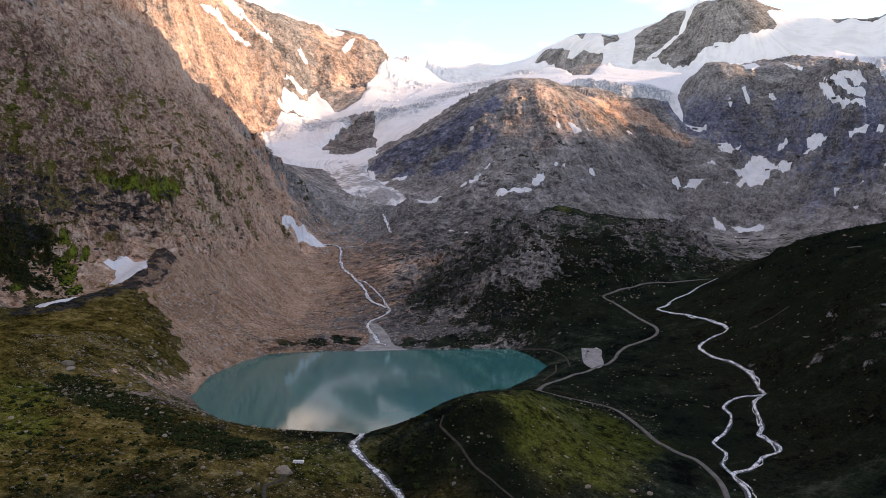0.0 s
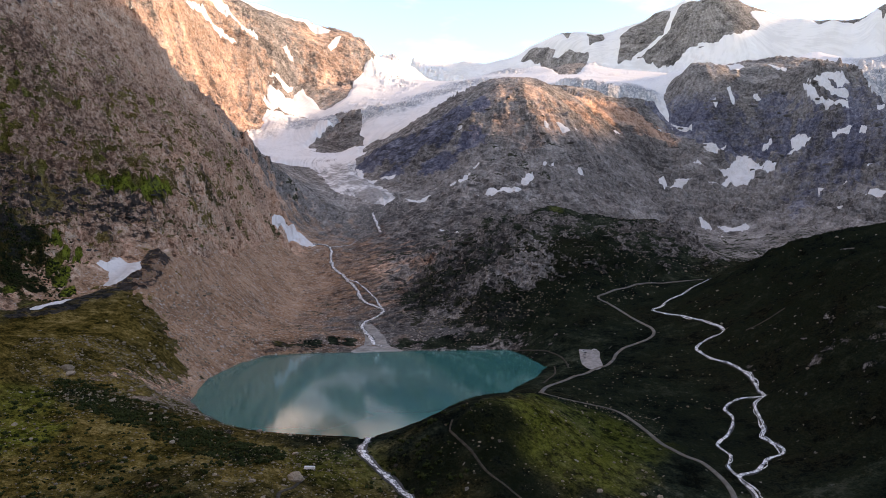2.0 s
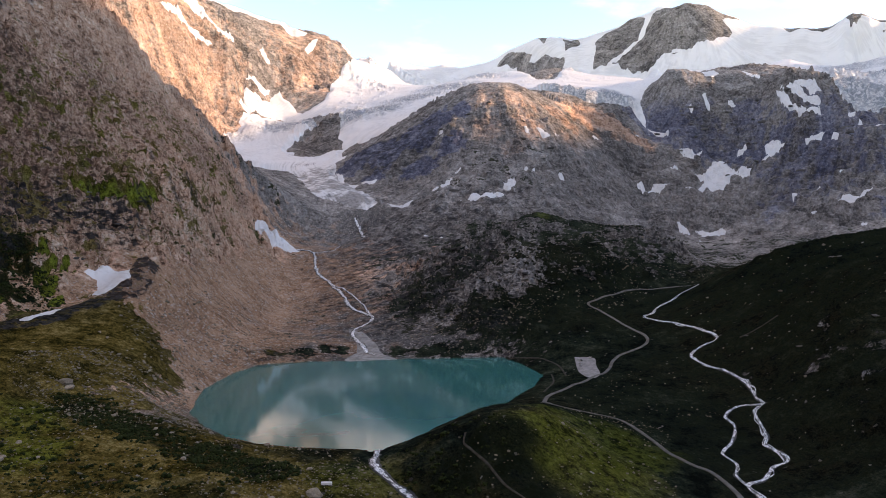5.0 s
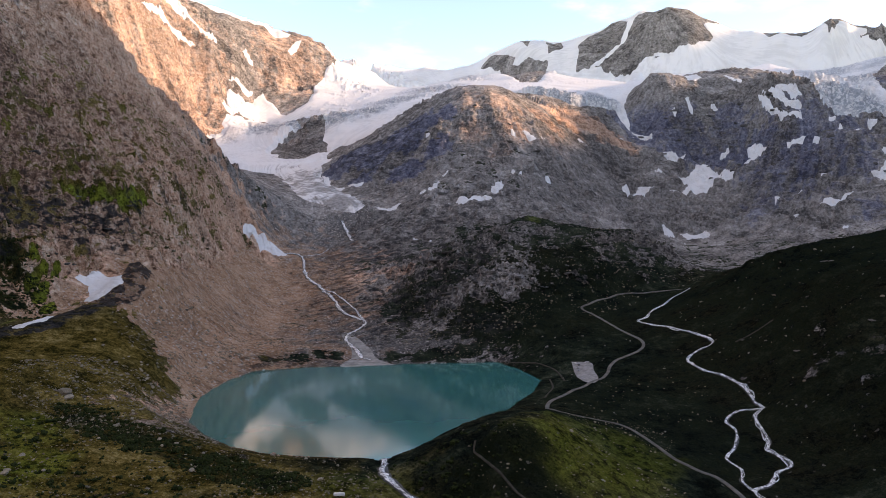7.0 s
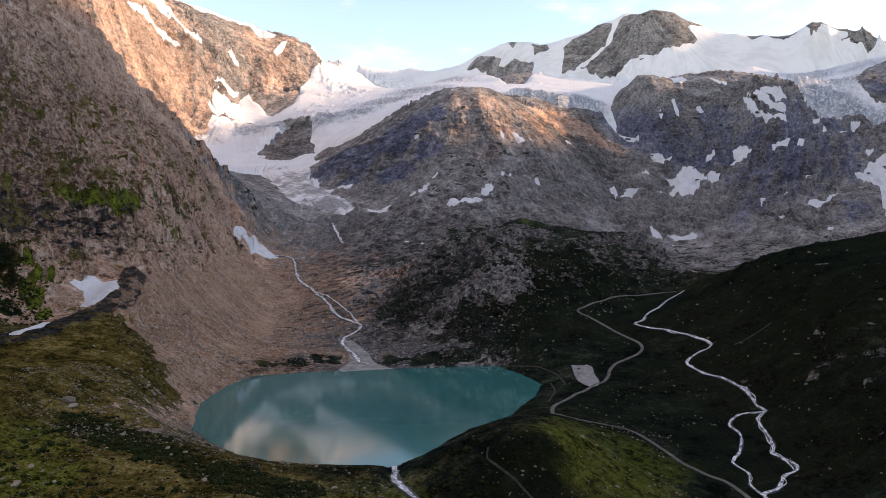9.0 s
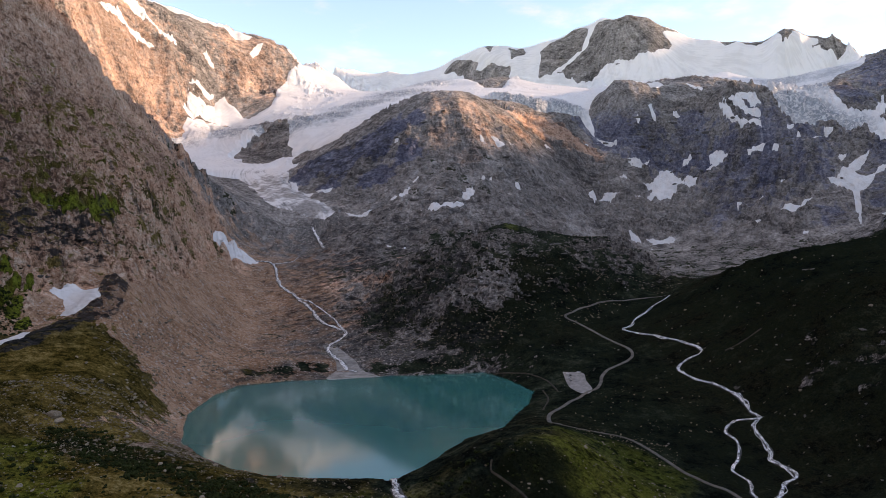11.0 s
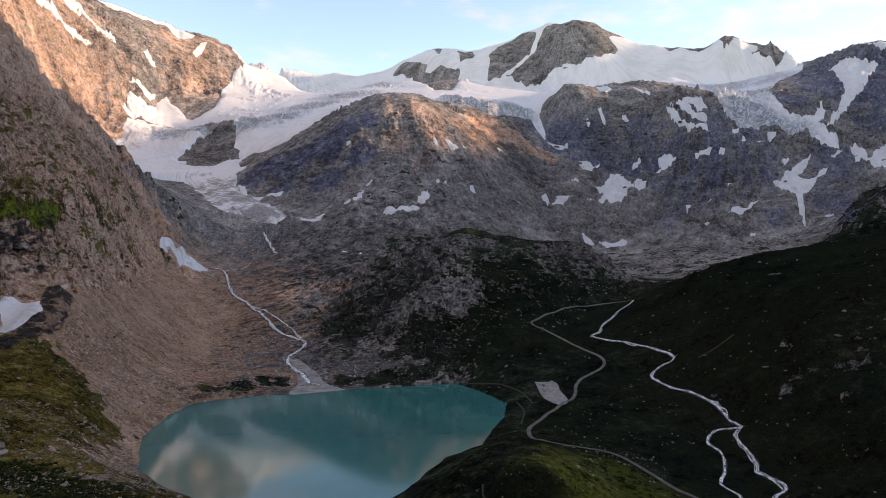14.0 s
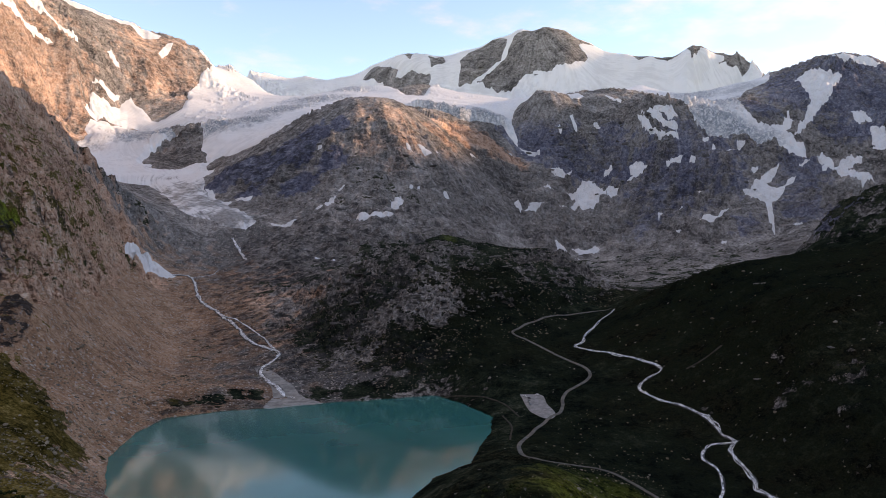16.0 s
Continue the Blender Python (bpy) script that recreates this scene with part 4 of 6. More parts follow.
COVER["grass"] = np.clip(COVER["grass"] - 0.35 * ease((GZ - 330) / 250) * (GX < 0) - 0.3 * ease((GZ - 480) / 120) * (GX > 0) + 0.75 * patch_field([(-391, 670, 31, 1), (-354, 661, 30, 1), (-333, 670, 25, 1), (-313, 684, 22, 0.9), (-321, 565, 29, 1), (-303, 591, 26, 1), (-289, 641, 24, 1), (-283, 690, 22, 0.9), (-268, 704, 16, 0.8), (-293, 495, 20, 1), (-271, 451, 16, 1), (-269, 472, 13, 0.9), (-319, 899, 24, 0.75), (-299, 923, 24, 0.7), (-305, 859, 20, 0.7), (-318, 776, 16, 0.7)], 1.8)
                         + 0.5 * COVER["scrub"] + 0.3 * COVER["lush"] - 0.4 * COVER["pale"] + 0.12 * patch_field([(-254, 600, 60, 1), (-225, 570, 50, 1), (-280, 560, 40, .8)]), -1, 2)

_rubble = 0.45 * patch_field([(-276, 583, 26, 1), (-251, 596, 26, 1), (-236, 604, 22, 1), (-255, 640, 22, .9), (-250, 690, 20, .8), (-268, 560, 16, .8), (-290, 520, 14, .6)], 1.2)
COVER["grass"] -= 0.75 * _rubble
COVER["scree"] = np.maximum(COVER["scree"], _rubble)
COVER["grass"] += 0.7 * patch_field([(-163, 913, 26, 1), (-132, 925, 24, 1), (-195, 893, 14, .9), (-45, 912, 26, .8), (0, 905, 26, .8), (40, 905, 22, .8)], 1.3)
COVER["scree"] = np.maximum(COVER["scree"], patch_field([(-1000, 3050, 330, .62), (-880, 3350, 200, .55), (-1080, 3350, 200, .6)], 2.5))
# shade on the knoll's west flank, painted with the dark scrub colour
_knoll_shade = patch_field([(20, 413, 24, 1), (4, 437, 24, 1), (28, 389, 24, 1), (20, 439, 24, 1), (-10, 428, 24, 1), (-16, 414, 24, 1)], 1.4)
COVER["scrub"] = np.maximum(COVER["scrub"], _knoll_shade)
COVER["dry"] *= 1 - 0.9 * _knoll_shade
COVER["lush"] *= 1 - 0.9 * _knoll_shade
COVER["grass"] += 0.07 * ease((-GX - 280) / 60) * ease((430 - GZ) / 160) * (GY < 1900)
COVER["grass"] += 0.45 * patch_field([(365, 2165, 90, 1), (420, 2130, 100, 1), (500, 2180, 90, .9), (230, 2060, 110, .8), (290, 1960, 110, 1), (120, 1960, 90, .7), (560, 2120, 90, .7)], 2.2)
COVER["grass"] -= 0.3 * patch_field([(121, 1065, 50, 1), (72, 1081, 45, 1), (150, 1130, 45, .8), (20, 1040, 40, .8), (-40, 1300, 60, .8), (-70, 1360, 60, .8)], 1.6)
COVER["grass"] += 0.35 * patch_field([(-10, 1120, 90, 1), (40, 1190, 90, 1), (60, 1000, 60, 1), (10, 960, 50, .9), (0, 1240, 80, .7)], 2.0)
_foot = ease((inside(GX, GY, [(-345, 795), (-300, 767), (-264, 732), (-243, 705), (-228, 640), (-230, 580), (-290, 490), (-440, 590)]) + 8 + 30 * fbm(GX, GY, 30, 4, 85)) / 26)
COVER["scree"] = COVER["scree"] * (1 - 0.75 * _foot)
COVER["grass"] += 0.5 * _foot
COVER["dry"] = np.maximum(COVER["dry"], 0.8 * _foot)
# streaks of turf down the moraine's inner face
COVER["grass"] += 0.42 * patch_field([(-330, 790, 40, 1), (-312, 740, 40, 1), (-296, 700, 36, 1), (-280, 660, 34, 1), (-268, 630, 30, .9), (-318, 850, 26, .7), (-262, 700, 20, .7)], 2.2) * ease((fbm(_u[4].reshape(GX.shape), _u[5].reshape(GX.shape), 22, 3, 88) + 0.22) / 0.3)
# the moraine's outer slope and one broad ledge of the left wall are turf
_turf = ease((inside(GX, GY, [(-421, 708), (-411, 747), (-374, 751), (-348, 785), (-328, 792), (-289, 766), (-263, 763), (-255, 755), (-259, 691), (-282, 620), (-293, 563), (-287, 518), (-280, 474), (-320, 440), (-480, 500)]) + 30 + 40 * fbm(GX, GY, 45, 4, 83)) / 75)
COVER["grass"] = np.clip(COVER["grass"] + 0.9 * _turf, -1, 2)
COVER["dry"] = np.maximum(COVER["dry"], _turf)
_ledge = ease((inside(GX, GY, [(-460, 961), (-438, 966), (-422, 999), (-397, 1057), (-394, 1100), (-405, 1090), (-413, 1065), (-421, 1015), (-433, 998), (-449, 974)]) + 3 + 7 * fbm(GX, GY, 22, 4, 84)) / 7)
COVER["lush"], COVER["grass"] = np.maximum(COVER["lush"], _ledge), COVER["grass"] + 0.6 * _ledge

# the sheet is cut along its landforms, each a mesh of its own
REGIONS = [
    ("left_mountain", "steep rust-brown mountain flank with grassy ledges in shade", [(-420, 900), (-480, 1000), (-450, 1200), (-520, 1500), (-400, 1650), (-380, 1350), (-650, 1300), (-500, 750), (-700, 1700), (-900, 2000), (-350, 1480)]),
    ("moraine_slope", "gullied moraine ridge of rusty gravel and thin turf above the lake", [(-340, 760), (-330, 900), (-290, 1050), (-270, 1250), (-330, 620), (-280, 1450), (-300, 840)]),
    ("sunlit_mountain", "rust-brown rocky mountain wall lit by the low sun", [(-900, 3100), (-800, 3500), (-500, 3750), (-1100, 2800), (-380, 3820), (-1000, 3500), (-600, 3600)]),
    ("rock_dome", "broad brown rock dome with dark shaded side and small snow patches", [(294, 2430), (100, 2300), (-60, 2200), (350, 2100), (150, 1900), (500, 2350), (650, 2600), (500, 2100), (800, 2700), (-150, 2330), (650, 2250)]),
    ("dark_crag", "double crag tinted dark blue-grey for shade, streaked with old snow", [(1080, 2750), (1250, 2650), (1400, 2500), (1150, 2450), (1350, 2250), (950, 2500), (1300, 2050), (1440, 2100), (1000, 2250)]),
    ("snow_peak", "high glaciated peak with bare rock faces and snowy shoulders", [(1500, 4150), (1700, 4000), (1000, 4200), (1250, 4000), (600, 4400), (2200, 3700), (2000, 3400), (100, 4500), (1700, 3200), (900, 3500), (300, 3700)]),
    ("right_peak", "dark rocky peak with snow gullies and icy shoulder", [(2500, 2850), (2300, 2500), (2000, 2250), (2650, 2600), (1750, 2050), (1850, 1850), (2100, 2000)]),
    ("middle_hill", "ice-worn rocky hill with dark turf between pale slabs", [(200, 1280), (350, 1220), (100, 1150), (200, 1080), (300, 1120), (20, 1150), (0, 1300), (90, 1450), (300, 1450)]),
    ("right_hill", "dark grassy hillside with scattered pale outcrops", [(450, 850), (400, 700), (550, 900), (340, 600), (700, 950), (800, 1030), (350, 520), (600, 700), (500, 1000)]),
    ("green_mound", "rounded green grassy knoll beside the lake", [(30, 440), (60, 440), (90, 470), (40, 400)]),
    ("", "", [(-200, 430), (-100, 400), (-250, 560), (0, 380), (150, 600), (160, 800), (230, 900), (280, 800), (190, 480), (-100, 700), (50, 700), (-100, 1000), (0, 950), (-170, 1300), (-230, 650), (-160, 1700), (750, 1900),
              (1000, 2000), (600, 1500), (-180, 2000), (-350, 2400), (150, 350), (-250, 350), (100, 560), (120, 900), (450, 1250), (700, 1350), (-150, 1100), (900, 1500)]),
]


def split():
    nr, na = GX.shape
    cx, cy = (GX[:-1, :-1] + GX[1:, 1:]) / 2, (GY[:-1, :-1] + GY[1:, 1:]) / 2
    wx, wy = cx + 25 * fbm(cx, cy, 120, 3, 91), cy + 25 * fbm(cx, cy, 120, 3, 92)
    best, owner = np.full(cx.shape, 1e9), np.full(cx.shape, len(REGIONS) - 1)
    for k, (_, _, seeds) in enumerate(REGIONS):
        for sx, sy in seeds:
            d = np.hypot(wx - sx, wy - sy)
            owner, best = np.where(d < best, k, owner), np.minimum(best, d)
    az = np.degrees(np.arctan2(cx, cy))
    far_off = (best > 900) | (az < -40) | (az > 56)
    owner[far_off] = len(REGIONS) - 1
    for k, (name, label, _) in enumerate(REGIONS):
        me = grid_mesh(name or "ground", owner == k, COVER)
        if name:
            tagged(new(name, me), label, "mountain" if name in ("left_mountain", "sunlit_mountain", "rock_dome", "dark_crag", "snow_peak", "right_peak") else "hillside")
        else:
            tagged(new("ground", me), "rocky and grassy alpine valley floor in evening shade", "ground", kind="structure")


split()


def lake():
    bm = bmesh.new()
    ring = np.array(SHORE, float)
    mid = ring.mean(0)
    vs = []
    for x, y in ring:
        d = np.array([x, y]) - mid
        d = d / np.linalg.norm(d)
        vs.append(bm.verts.new((x + d[0] * 14, y + d[1] * 14, 0)))
    bm.faces.new(vs)
    bmesh.ops.triangulate(bm, faces=bm.faces[:])
    bmesh.ops.recalc_face_normals(bm, faces=bm.faces[:])
    me = bpy.data.meshes.new("lake")
    bm.to_mesh(me)
    bm.free()
    me.materials.append(WATER)
    return tagged(new("lake_water", me), "milky turquoise glacier lake with a smooth mirroring surface", "water", kind="structure")


lake()
# ---- ice and snow: outlines in plan
UPPER_ICE = [(-345, 3930), (-270, 4200), (-90, 4700), (250, 4720), (440, 4640), (617, 4520), (813, 4460), (1170, 4410), (1337, 4370), (1499, 4340), (1752, 4280), (2049, 4130),
    (2100, 3850), (1900, 3400), (1700, 3050), (1500, 2930), (1380, 2990), (1250, 2960), (1210, 2970), (1130, 2930), (1060, 2930), (990, 2940), (957, 2920), (919, 2835), (923, 2739),
    (894, 2781), (874, 2835), (788, 2825), (694, 2810), (620, 2830), (540, 2860), (440, 2900), (330, 2900), (200, 2800), (100, 2700), (0, 2640), (-60, 2660), (-113, 2750), (-204, 2850),
    (-252, 2842), (-283, 2991), (-275, 3118)]
UPPER_ICE += [(-365, 3323), (-469, 3323), (-582, 3380), (-685, 3374), (-727, 3324), (-751, 3318), (-741, 3395), (-672, 3445), (-609, 3551), (-485, 3438), (-388, 3537), (-378, 3722), (-329, 3829), (-272, 3873)]
RIGHT_ICE = [(1950, 3930), (2144, 3830), (2266, 3730), (2348, 3630), (2490, 3600), (2459, 3540), (2525, 3480), (2584, 3403), (2300, 3000), (2121, 2791), (1909, 2679), (1740, 2520), (1671, 2345),
    (1670, 2284), (1735, 2282), (1882, 2404), (1839, 2325), (1713, 2227), (1691, 2165), (1709, 2126), (1706, 2084), (1637, 2122), (1634, 2185), (1584, 2208), (1582, 2263), (1520, 2304),
    (1470, 2310), (1460, 2366), (1470, 2448), (1540, 2650), (1560, 2860), (1500, 2930), (1600, 3150), (1750, 3500)]
TONGUE = [(-724, 3311), (-683, 3361), (-627, 3342), (-577, 3134), (-518, 3001), (-441, 2874), (-358, 2836), (-295, 2874), (-252, 2842), (-221, 2483), (-248, 2404), (-241, 2303), (-171, 2139), (-111, 2014), (-102, 1947), (-123, 1889), (-156, 1936), (-207, 1999), (-266, 2030), (-349, 2328), (-415, 2534), (-501, 2548), (-555, 2524), (-672, 2858), (-765, 3076), (-736, 3134), (-731, 3224), (-749, 3249)]
BARE_ROCK = {}
BARE_ROCK['peak_a'] = [(1368, 4244), (1415, 4189), (1347, 4132), (1185, 4129), (1090, 4136), (1131, 4225), (1261, 4275)]
BARE_ROCK['peak_b'] = [(1529, 4191), (1752, 4105), (1922, 4027), (1772, 4005), (1812, 3943), (1700, 3913), (1569, 3964), (1462, 4008), (1358, 3998), (1196, 4113), (1374, 4117), (1458, 4174)]
BARE_ROCK['nunatak'] = [(557, 4359), (627, 4369), (730, 4280), (759, 4255), (721, 4230), (853, 4232), (930, 4207), (834, 3816), (716, 3487), (642, 3526), (659, 4254)]
BARE_ROCK['nunatak2'] = [(951, 4297), (1040, 4322), (1043, 4265), (954, 4240)]
BARE_ROCK['top'] = [(780, 4370), (831, 4371), (899, 4371), (832, 4289)]
BARE_ROCK['tier'] = [(2286, 3712), (2335, 3691), (2373, 3624), (2289, 3608)]
BARE_ROCK['tier2'] = [(2480, 3595), (2541, 3555), (2570, 3531), (2540, 3438), (2510, 3539), (2424, 3570), (2521, 3552)]
SNOW = []
SNOW.append([(-343, 1546), (-334, 1635), (-303, 1644), (-256, 1592), (-271, 1549), (-304, 1543), (-331, 1537)])
SNOW.append([(-406, 867), (-403, 883), (-391, 897), (-360, 883), (-352, 857), (-358, 843), (-365, 821), (-383, 824), (-382, 844), (-393, 868)])
SNOW.append([(-403, 711), (-395, 727), (-398, 771), (-389, 772), (-384, 738), (-393, 712)])
SNOW.append([(106, 1834), (136, 1803), (173, 1817), (222, 1834), (224, 1810), (183, 1776), (134, 1780)])
SNOW.append([(231, 1887), (252, 1934), (270, 1952), (271, 1905), (244, 1873)])
SNOW.append([(351, 2250), (365, 2254), (370, 2220), (352, 2216)])
SNOW.append([(395, 2271), (413, 2275), (438, 2249), (410, 2233)])
SNOW.append([(457, 2292), (474, 2288), (455, 2266)])
SNOW.append([(418, 2061), (431, 2069), (428, 2038), (414, 2034)])
SNOW.append([(744, 2363), (776, 2398), (779, 2367), (759, 2336), (737, 2323)])
SNOW.append([(781, 2358), (822, 2403), (877, 2398), (870, 2389), (820, 2380)])
SNOW.append([(990, 2481), (1053, 2514), (1105, 2553), (1129, 2553), (1118, 2519), (1129, 2458), (1154, 2459), (1160, 2404), (1138, 2386), (1105, 2435), (1055, 2407), (1011, 2416), (918, 2393), (1000, 2435), (1023, 2467)])
SNOW.append([(986, 2607), (1019, 2602), (1041, 2582), (1073, 2573), (1013, 2563), (973, 2553), (997, 2582)])
SNOW.append([(818, 2210), (844, 2202), (850, 2152), (812, 2096), (806, 2132)])
SNOW.append([(862, 2181), (902, 2218), (940, 2206), (975, 2227), (974, 2193), (922, 2144), (871, 2120)])
SNOW.append([(920, 2760), (955, 2739), (983, 2698), (977, 2683), (941, 2729)])
SNOW.append([(1328, 2573), (1337, 2534), (1341, 2468), (1356, 2426), (1381, 2372), (1379, 2354), (1345, 2408), (1324, 2491)])
SNOW.append([(1338, 2554), (1359, 2502), (1399, 2404), (1394, 2395), (1357, 2464)])
SNOW.append([(1322, 2817), (1352, 2723), (1338, 2702), (1319, 2764)])
SNOW.append([(1207, 2935), (1257, 2919), (1246, 2843), (1188, 2785)])
SNOW.append([(1210, 2690), (1229, 2685), (1233, 2670), (1216, 2680)])
SNOW.append([(1305, 2335), (1329, 2313), (1357, 2301), (1337, 2296), (1308, 2309)])
SNOW.append([(1198, 2432), (1234, 2410), (1258, 2401), (1243, 2392), (1201, 2400)])
SNOW.append([(-1019, 3065), (-1004, 3129), (-987, 3229), (-941, 3282), (-877, 3324), (-864, 3323), (-896, 3299), (-943, 3245), (-970, 3133)])
SNOW.append([(-1011, 3310), (-996, 3391), (-925, 3415), (-864, 3433), (-808, 3471), (-800, 3457), (-824, 3425), (-915, 3376)])
SNOW.append([(-83, 1944), (-41, 1890), (-1, 1901), (-19, 1872), (-56, 1889)])
SNOW.append([(-238, 2307), (-212, 2264), (-201, 2192), (-156, 2156), (-171, 2139), (-225, 2213)])
SNOW.append([(-156, 2164), (-102, 2152), (-117, 2120)])
SNOW.append([(-514, 3782), (-483, 3840), (-449, 3862), (-473, 3811), (-500, 3782)])
SNOW.append([(-711, 3589), (-697, 3623), (-659, 3608), (-670, 3587)])
SNOW.append([(-746, 3421), (-702, 3466), (-646, 3525), (-665, 3478)])
SNOW.append([(325, 2027), (347, 2050), (344, 2031)])
SNOW.append([(68, 1937), (105, 1997), (107, 1978), (83, 1926)])
SNOW.append([(-987, 3359), (-967, 3397), (-901, 3421), (-905, 3395)])
SNOW.append([(1421, 2082), (1462, 2085), (1538, 2111), (1586, 2102), (1552, 2088), (1510, 2077), (1529, 2048), (1559, 2040), (1525, 2018), (1484, 2020), (1444, 1960), (1377, 1877), (1430, 1968), (1466, 2025), (1441, 2045)])
SNOW.append([(1702, 2080), (1736, 2080), (1732, 2040), (1714, 1998), (1798, 2026), (1824, 1996), (1767, 1962), (1728, 1967), (1717, 1891), (1699, 1832), (1680, 1875), (1694, 1954), (1691, 2009)])
SNOW.append([(1440, 1890), (1470, 1905), (1495, 1890), (1465, 1870)])
SNOW.append([(1237, 2051), (1280, 2040), (1337, 2033), (1320, 2024), (1258, 2024)])
SNOW.append([(2300, 2730), (2363, 2701), (2336, 2611), (2189, 2504), (2040, 2404), (1960, 2361), (1788, 2227), (1707, 2175), (1852, 2311), (2034, 2456), (2118, 2563), (2168, 2699)])
SNOW.append([(2017, 2160), (2083, 2157), (1907, 1992), (1900, 2036)])
SNOW.append([(2448, 2823), (2529, 2776), (2584, 2647), (2511, 2636), (2464, 2711)])
SNOW.append([(2109, 2353), (2146, 2310), (2113, 2240), (2055, 2246), (2078, 2308)])
SNOW.append([(1370, 2500), (1416, 2477), (1423, 2433), (1392, 2442)])
SNOW.append([(1244, 2491), (1273, 2422), (1277, 2390), (1228, 2423)])
def ice_mesh(name, depth, skirt, material, only=None, **attrs):
    """A sheet of ice or snow that lies on the ground: depth is its thickness over the fan, under zero past its edge."""
    nr, na = GX.shape
    keep = depth > -skirt
    keep = keep[:-1, :-1] & keep[1:, :-1] & keep[:-1, 1:] & keep[1:, 1:]
    if only is not None:
        keep &= only
    idx = np.arange(nr * na).reshape(nr, na)
    quad = np.stack([idx[:-1, :-1], idx[:-1, 1:], idx[1:, 1:], idx[1:, :-1]], -1)[keep]
    used, inv = np.unique(quad, return_inverse=True)
    inv = inv.reshape(-1, 4)
    me = bpy.data.meshes.new(name)
    co = np.stack([GX, GY, GZ + depth], -1).reshape(-1, 3)[used]
    me.from_pydata(co.tolist(), [], inv.tolist())
    me.polygons.foreach_set("use_smooth", np.ones(len(inv), bool))
    for key, values in attrs.items():
        a = me.attributes.new(key, "FLOAT", "POINT")
        a.data.foreach_set("value", values.reshape(-1)[used].astype(np.float32))
    if attrs:
        a = me.attributes.new("fall", "FLOAT_VECTOR", "POINT")
        a.data.foreach_set("vector", FALL.reshape(-1, 3)[used].astype(np.float32).ravel())
    me.materials.append(material)
    return me


def near_box(ring, pad):
    ring = np.asarray(ring)
    lo, hi = ring.min(0) - pad, ring.max(0) + pad
    return (GX > lo[0]) & (GX < hi[0]) & (GY > lo[1]) & (GY < hi[1])


def spread(ring, pad):
    """Distance inside an outline over the fan, worked out near it only."""
    f = np.full(GX.shape, -1e3)
    box = near_box(ring, pad)
    f[box] = inside(GX[box], GY[box], ring)
    return f


def smooth_ground():
    return fan(GX.ravel(), GY.ravel())[0].reshape(GX.shape)


BASE = smooth_ground()
BASE_STEEP = np.clip((1 - slope_of(GX, GY, BASE)[..., 2]) / 0.45, 0, 1)


# icefalls, where the ice breaks up into blocks, and reaches that are soiled by rubble
ICEFALLS = patch_field([(-708, 3116, 80, .5), (-559, 3242, 110, .9), (-440, 3230, 110, 1), (-222, 3122, 120, 1), (-101, 3118, 130, 1), (48, 3297, 150, 1), (218, 3550, 170, .9), (400, 3900, 160, .6), 
                        (607, 2815, 90, 1), (700, 2815, 90, 1), (821, 2866, 90, 1), (1412, 2489, 90, .9), (1509, 2400, 110, 1), (1564, 2300, 90, 1), (1611, 2213, 80, .9), (1726, 2546, 170, 1), (1600, 2700, 130, .8), (1836, 2928, 170, .7), (1980, 2750, 150, .6), (1950, 3500, 200, .3), (900, 3900, 120, .4)], 1.6)
SOILED = patch_field([(-224, 2163, 170, .85), (-170, 2000, 120, 1.1), (-330, 2400, 130, .7), (-280, 2300, 130, .75), (-430, 2900, 110, .45), (-380, 2620, 110, .55), (-560, 3160, 70, .35), (-480, 2950, 60, .3), (1540, 2320, 90, .3), (1470, 2330, 70, .4)], 2.2)


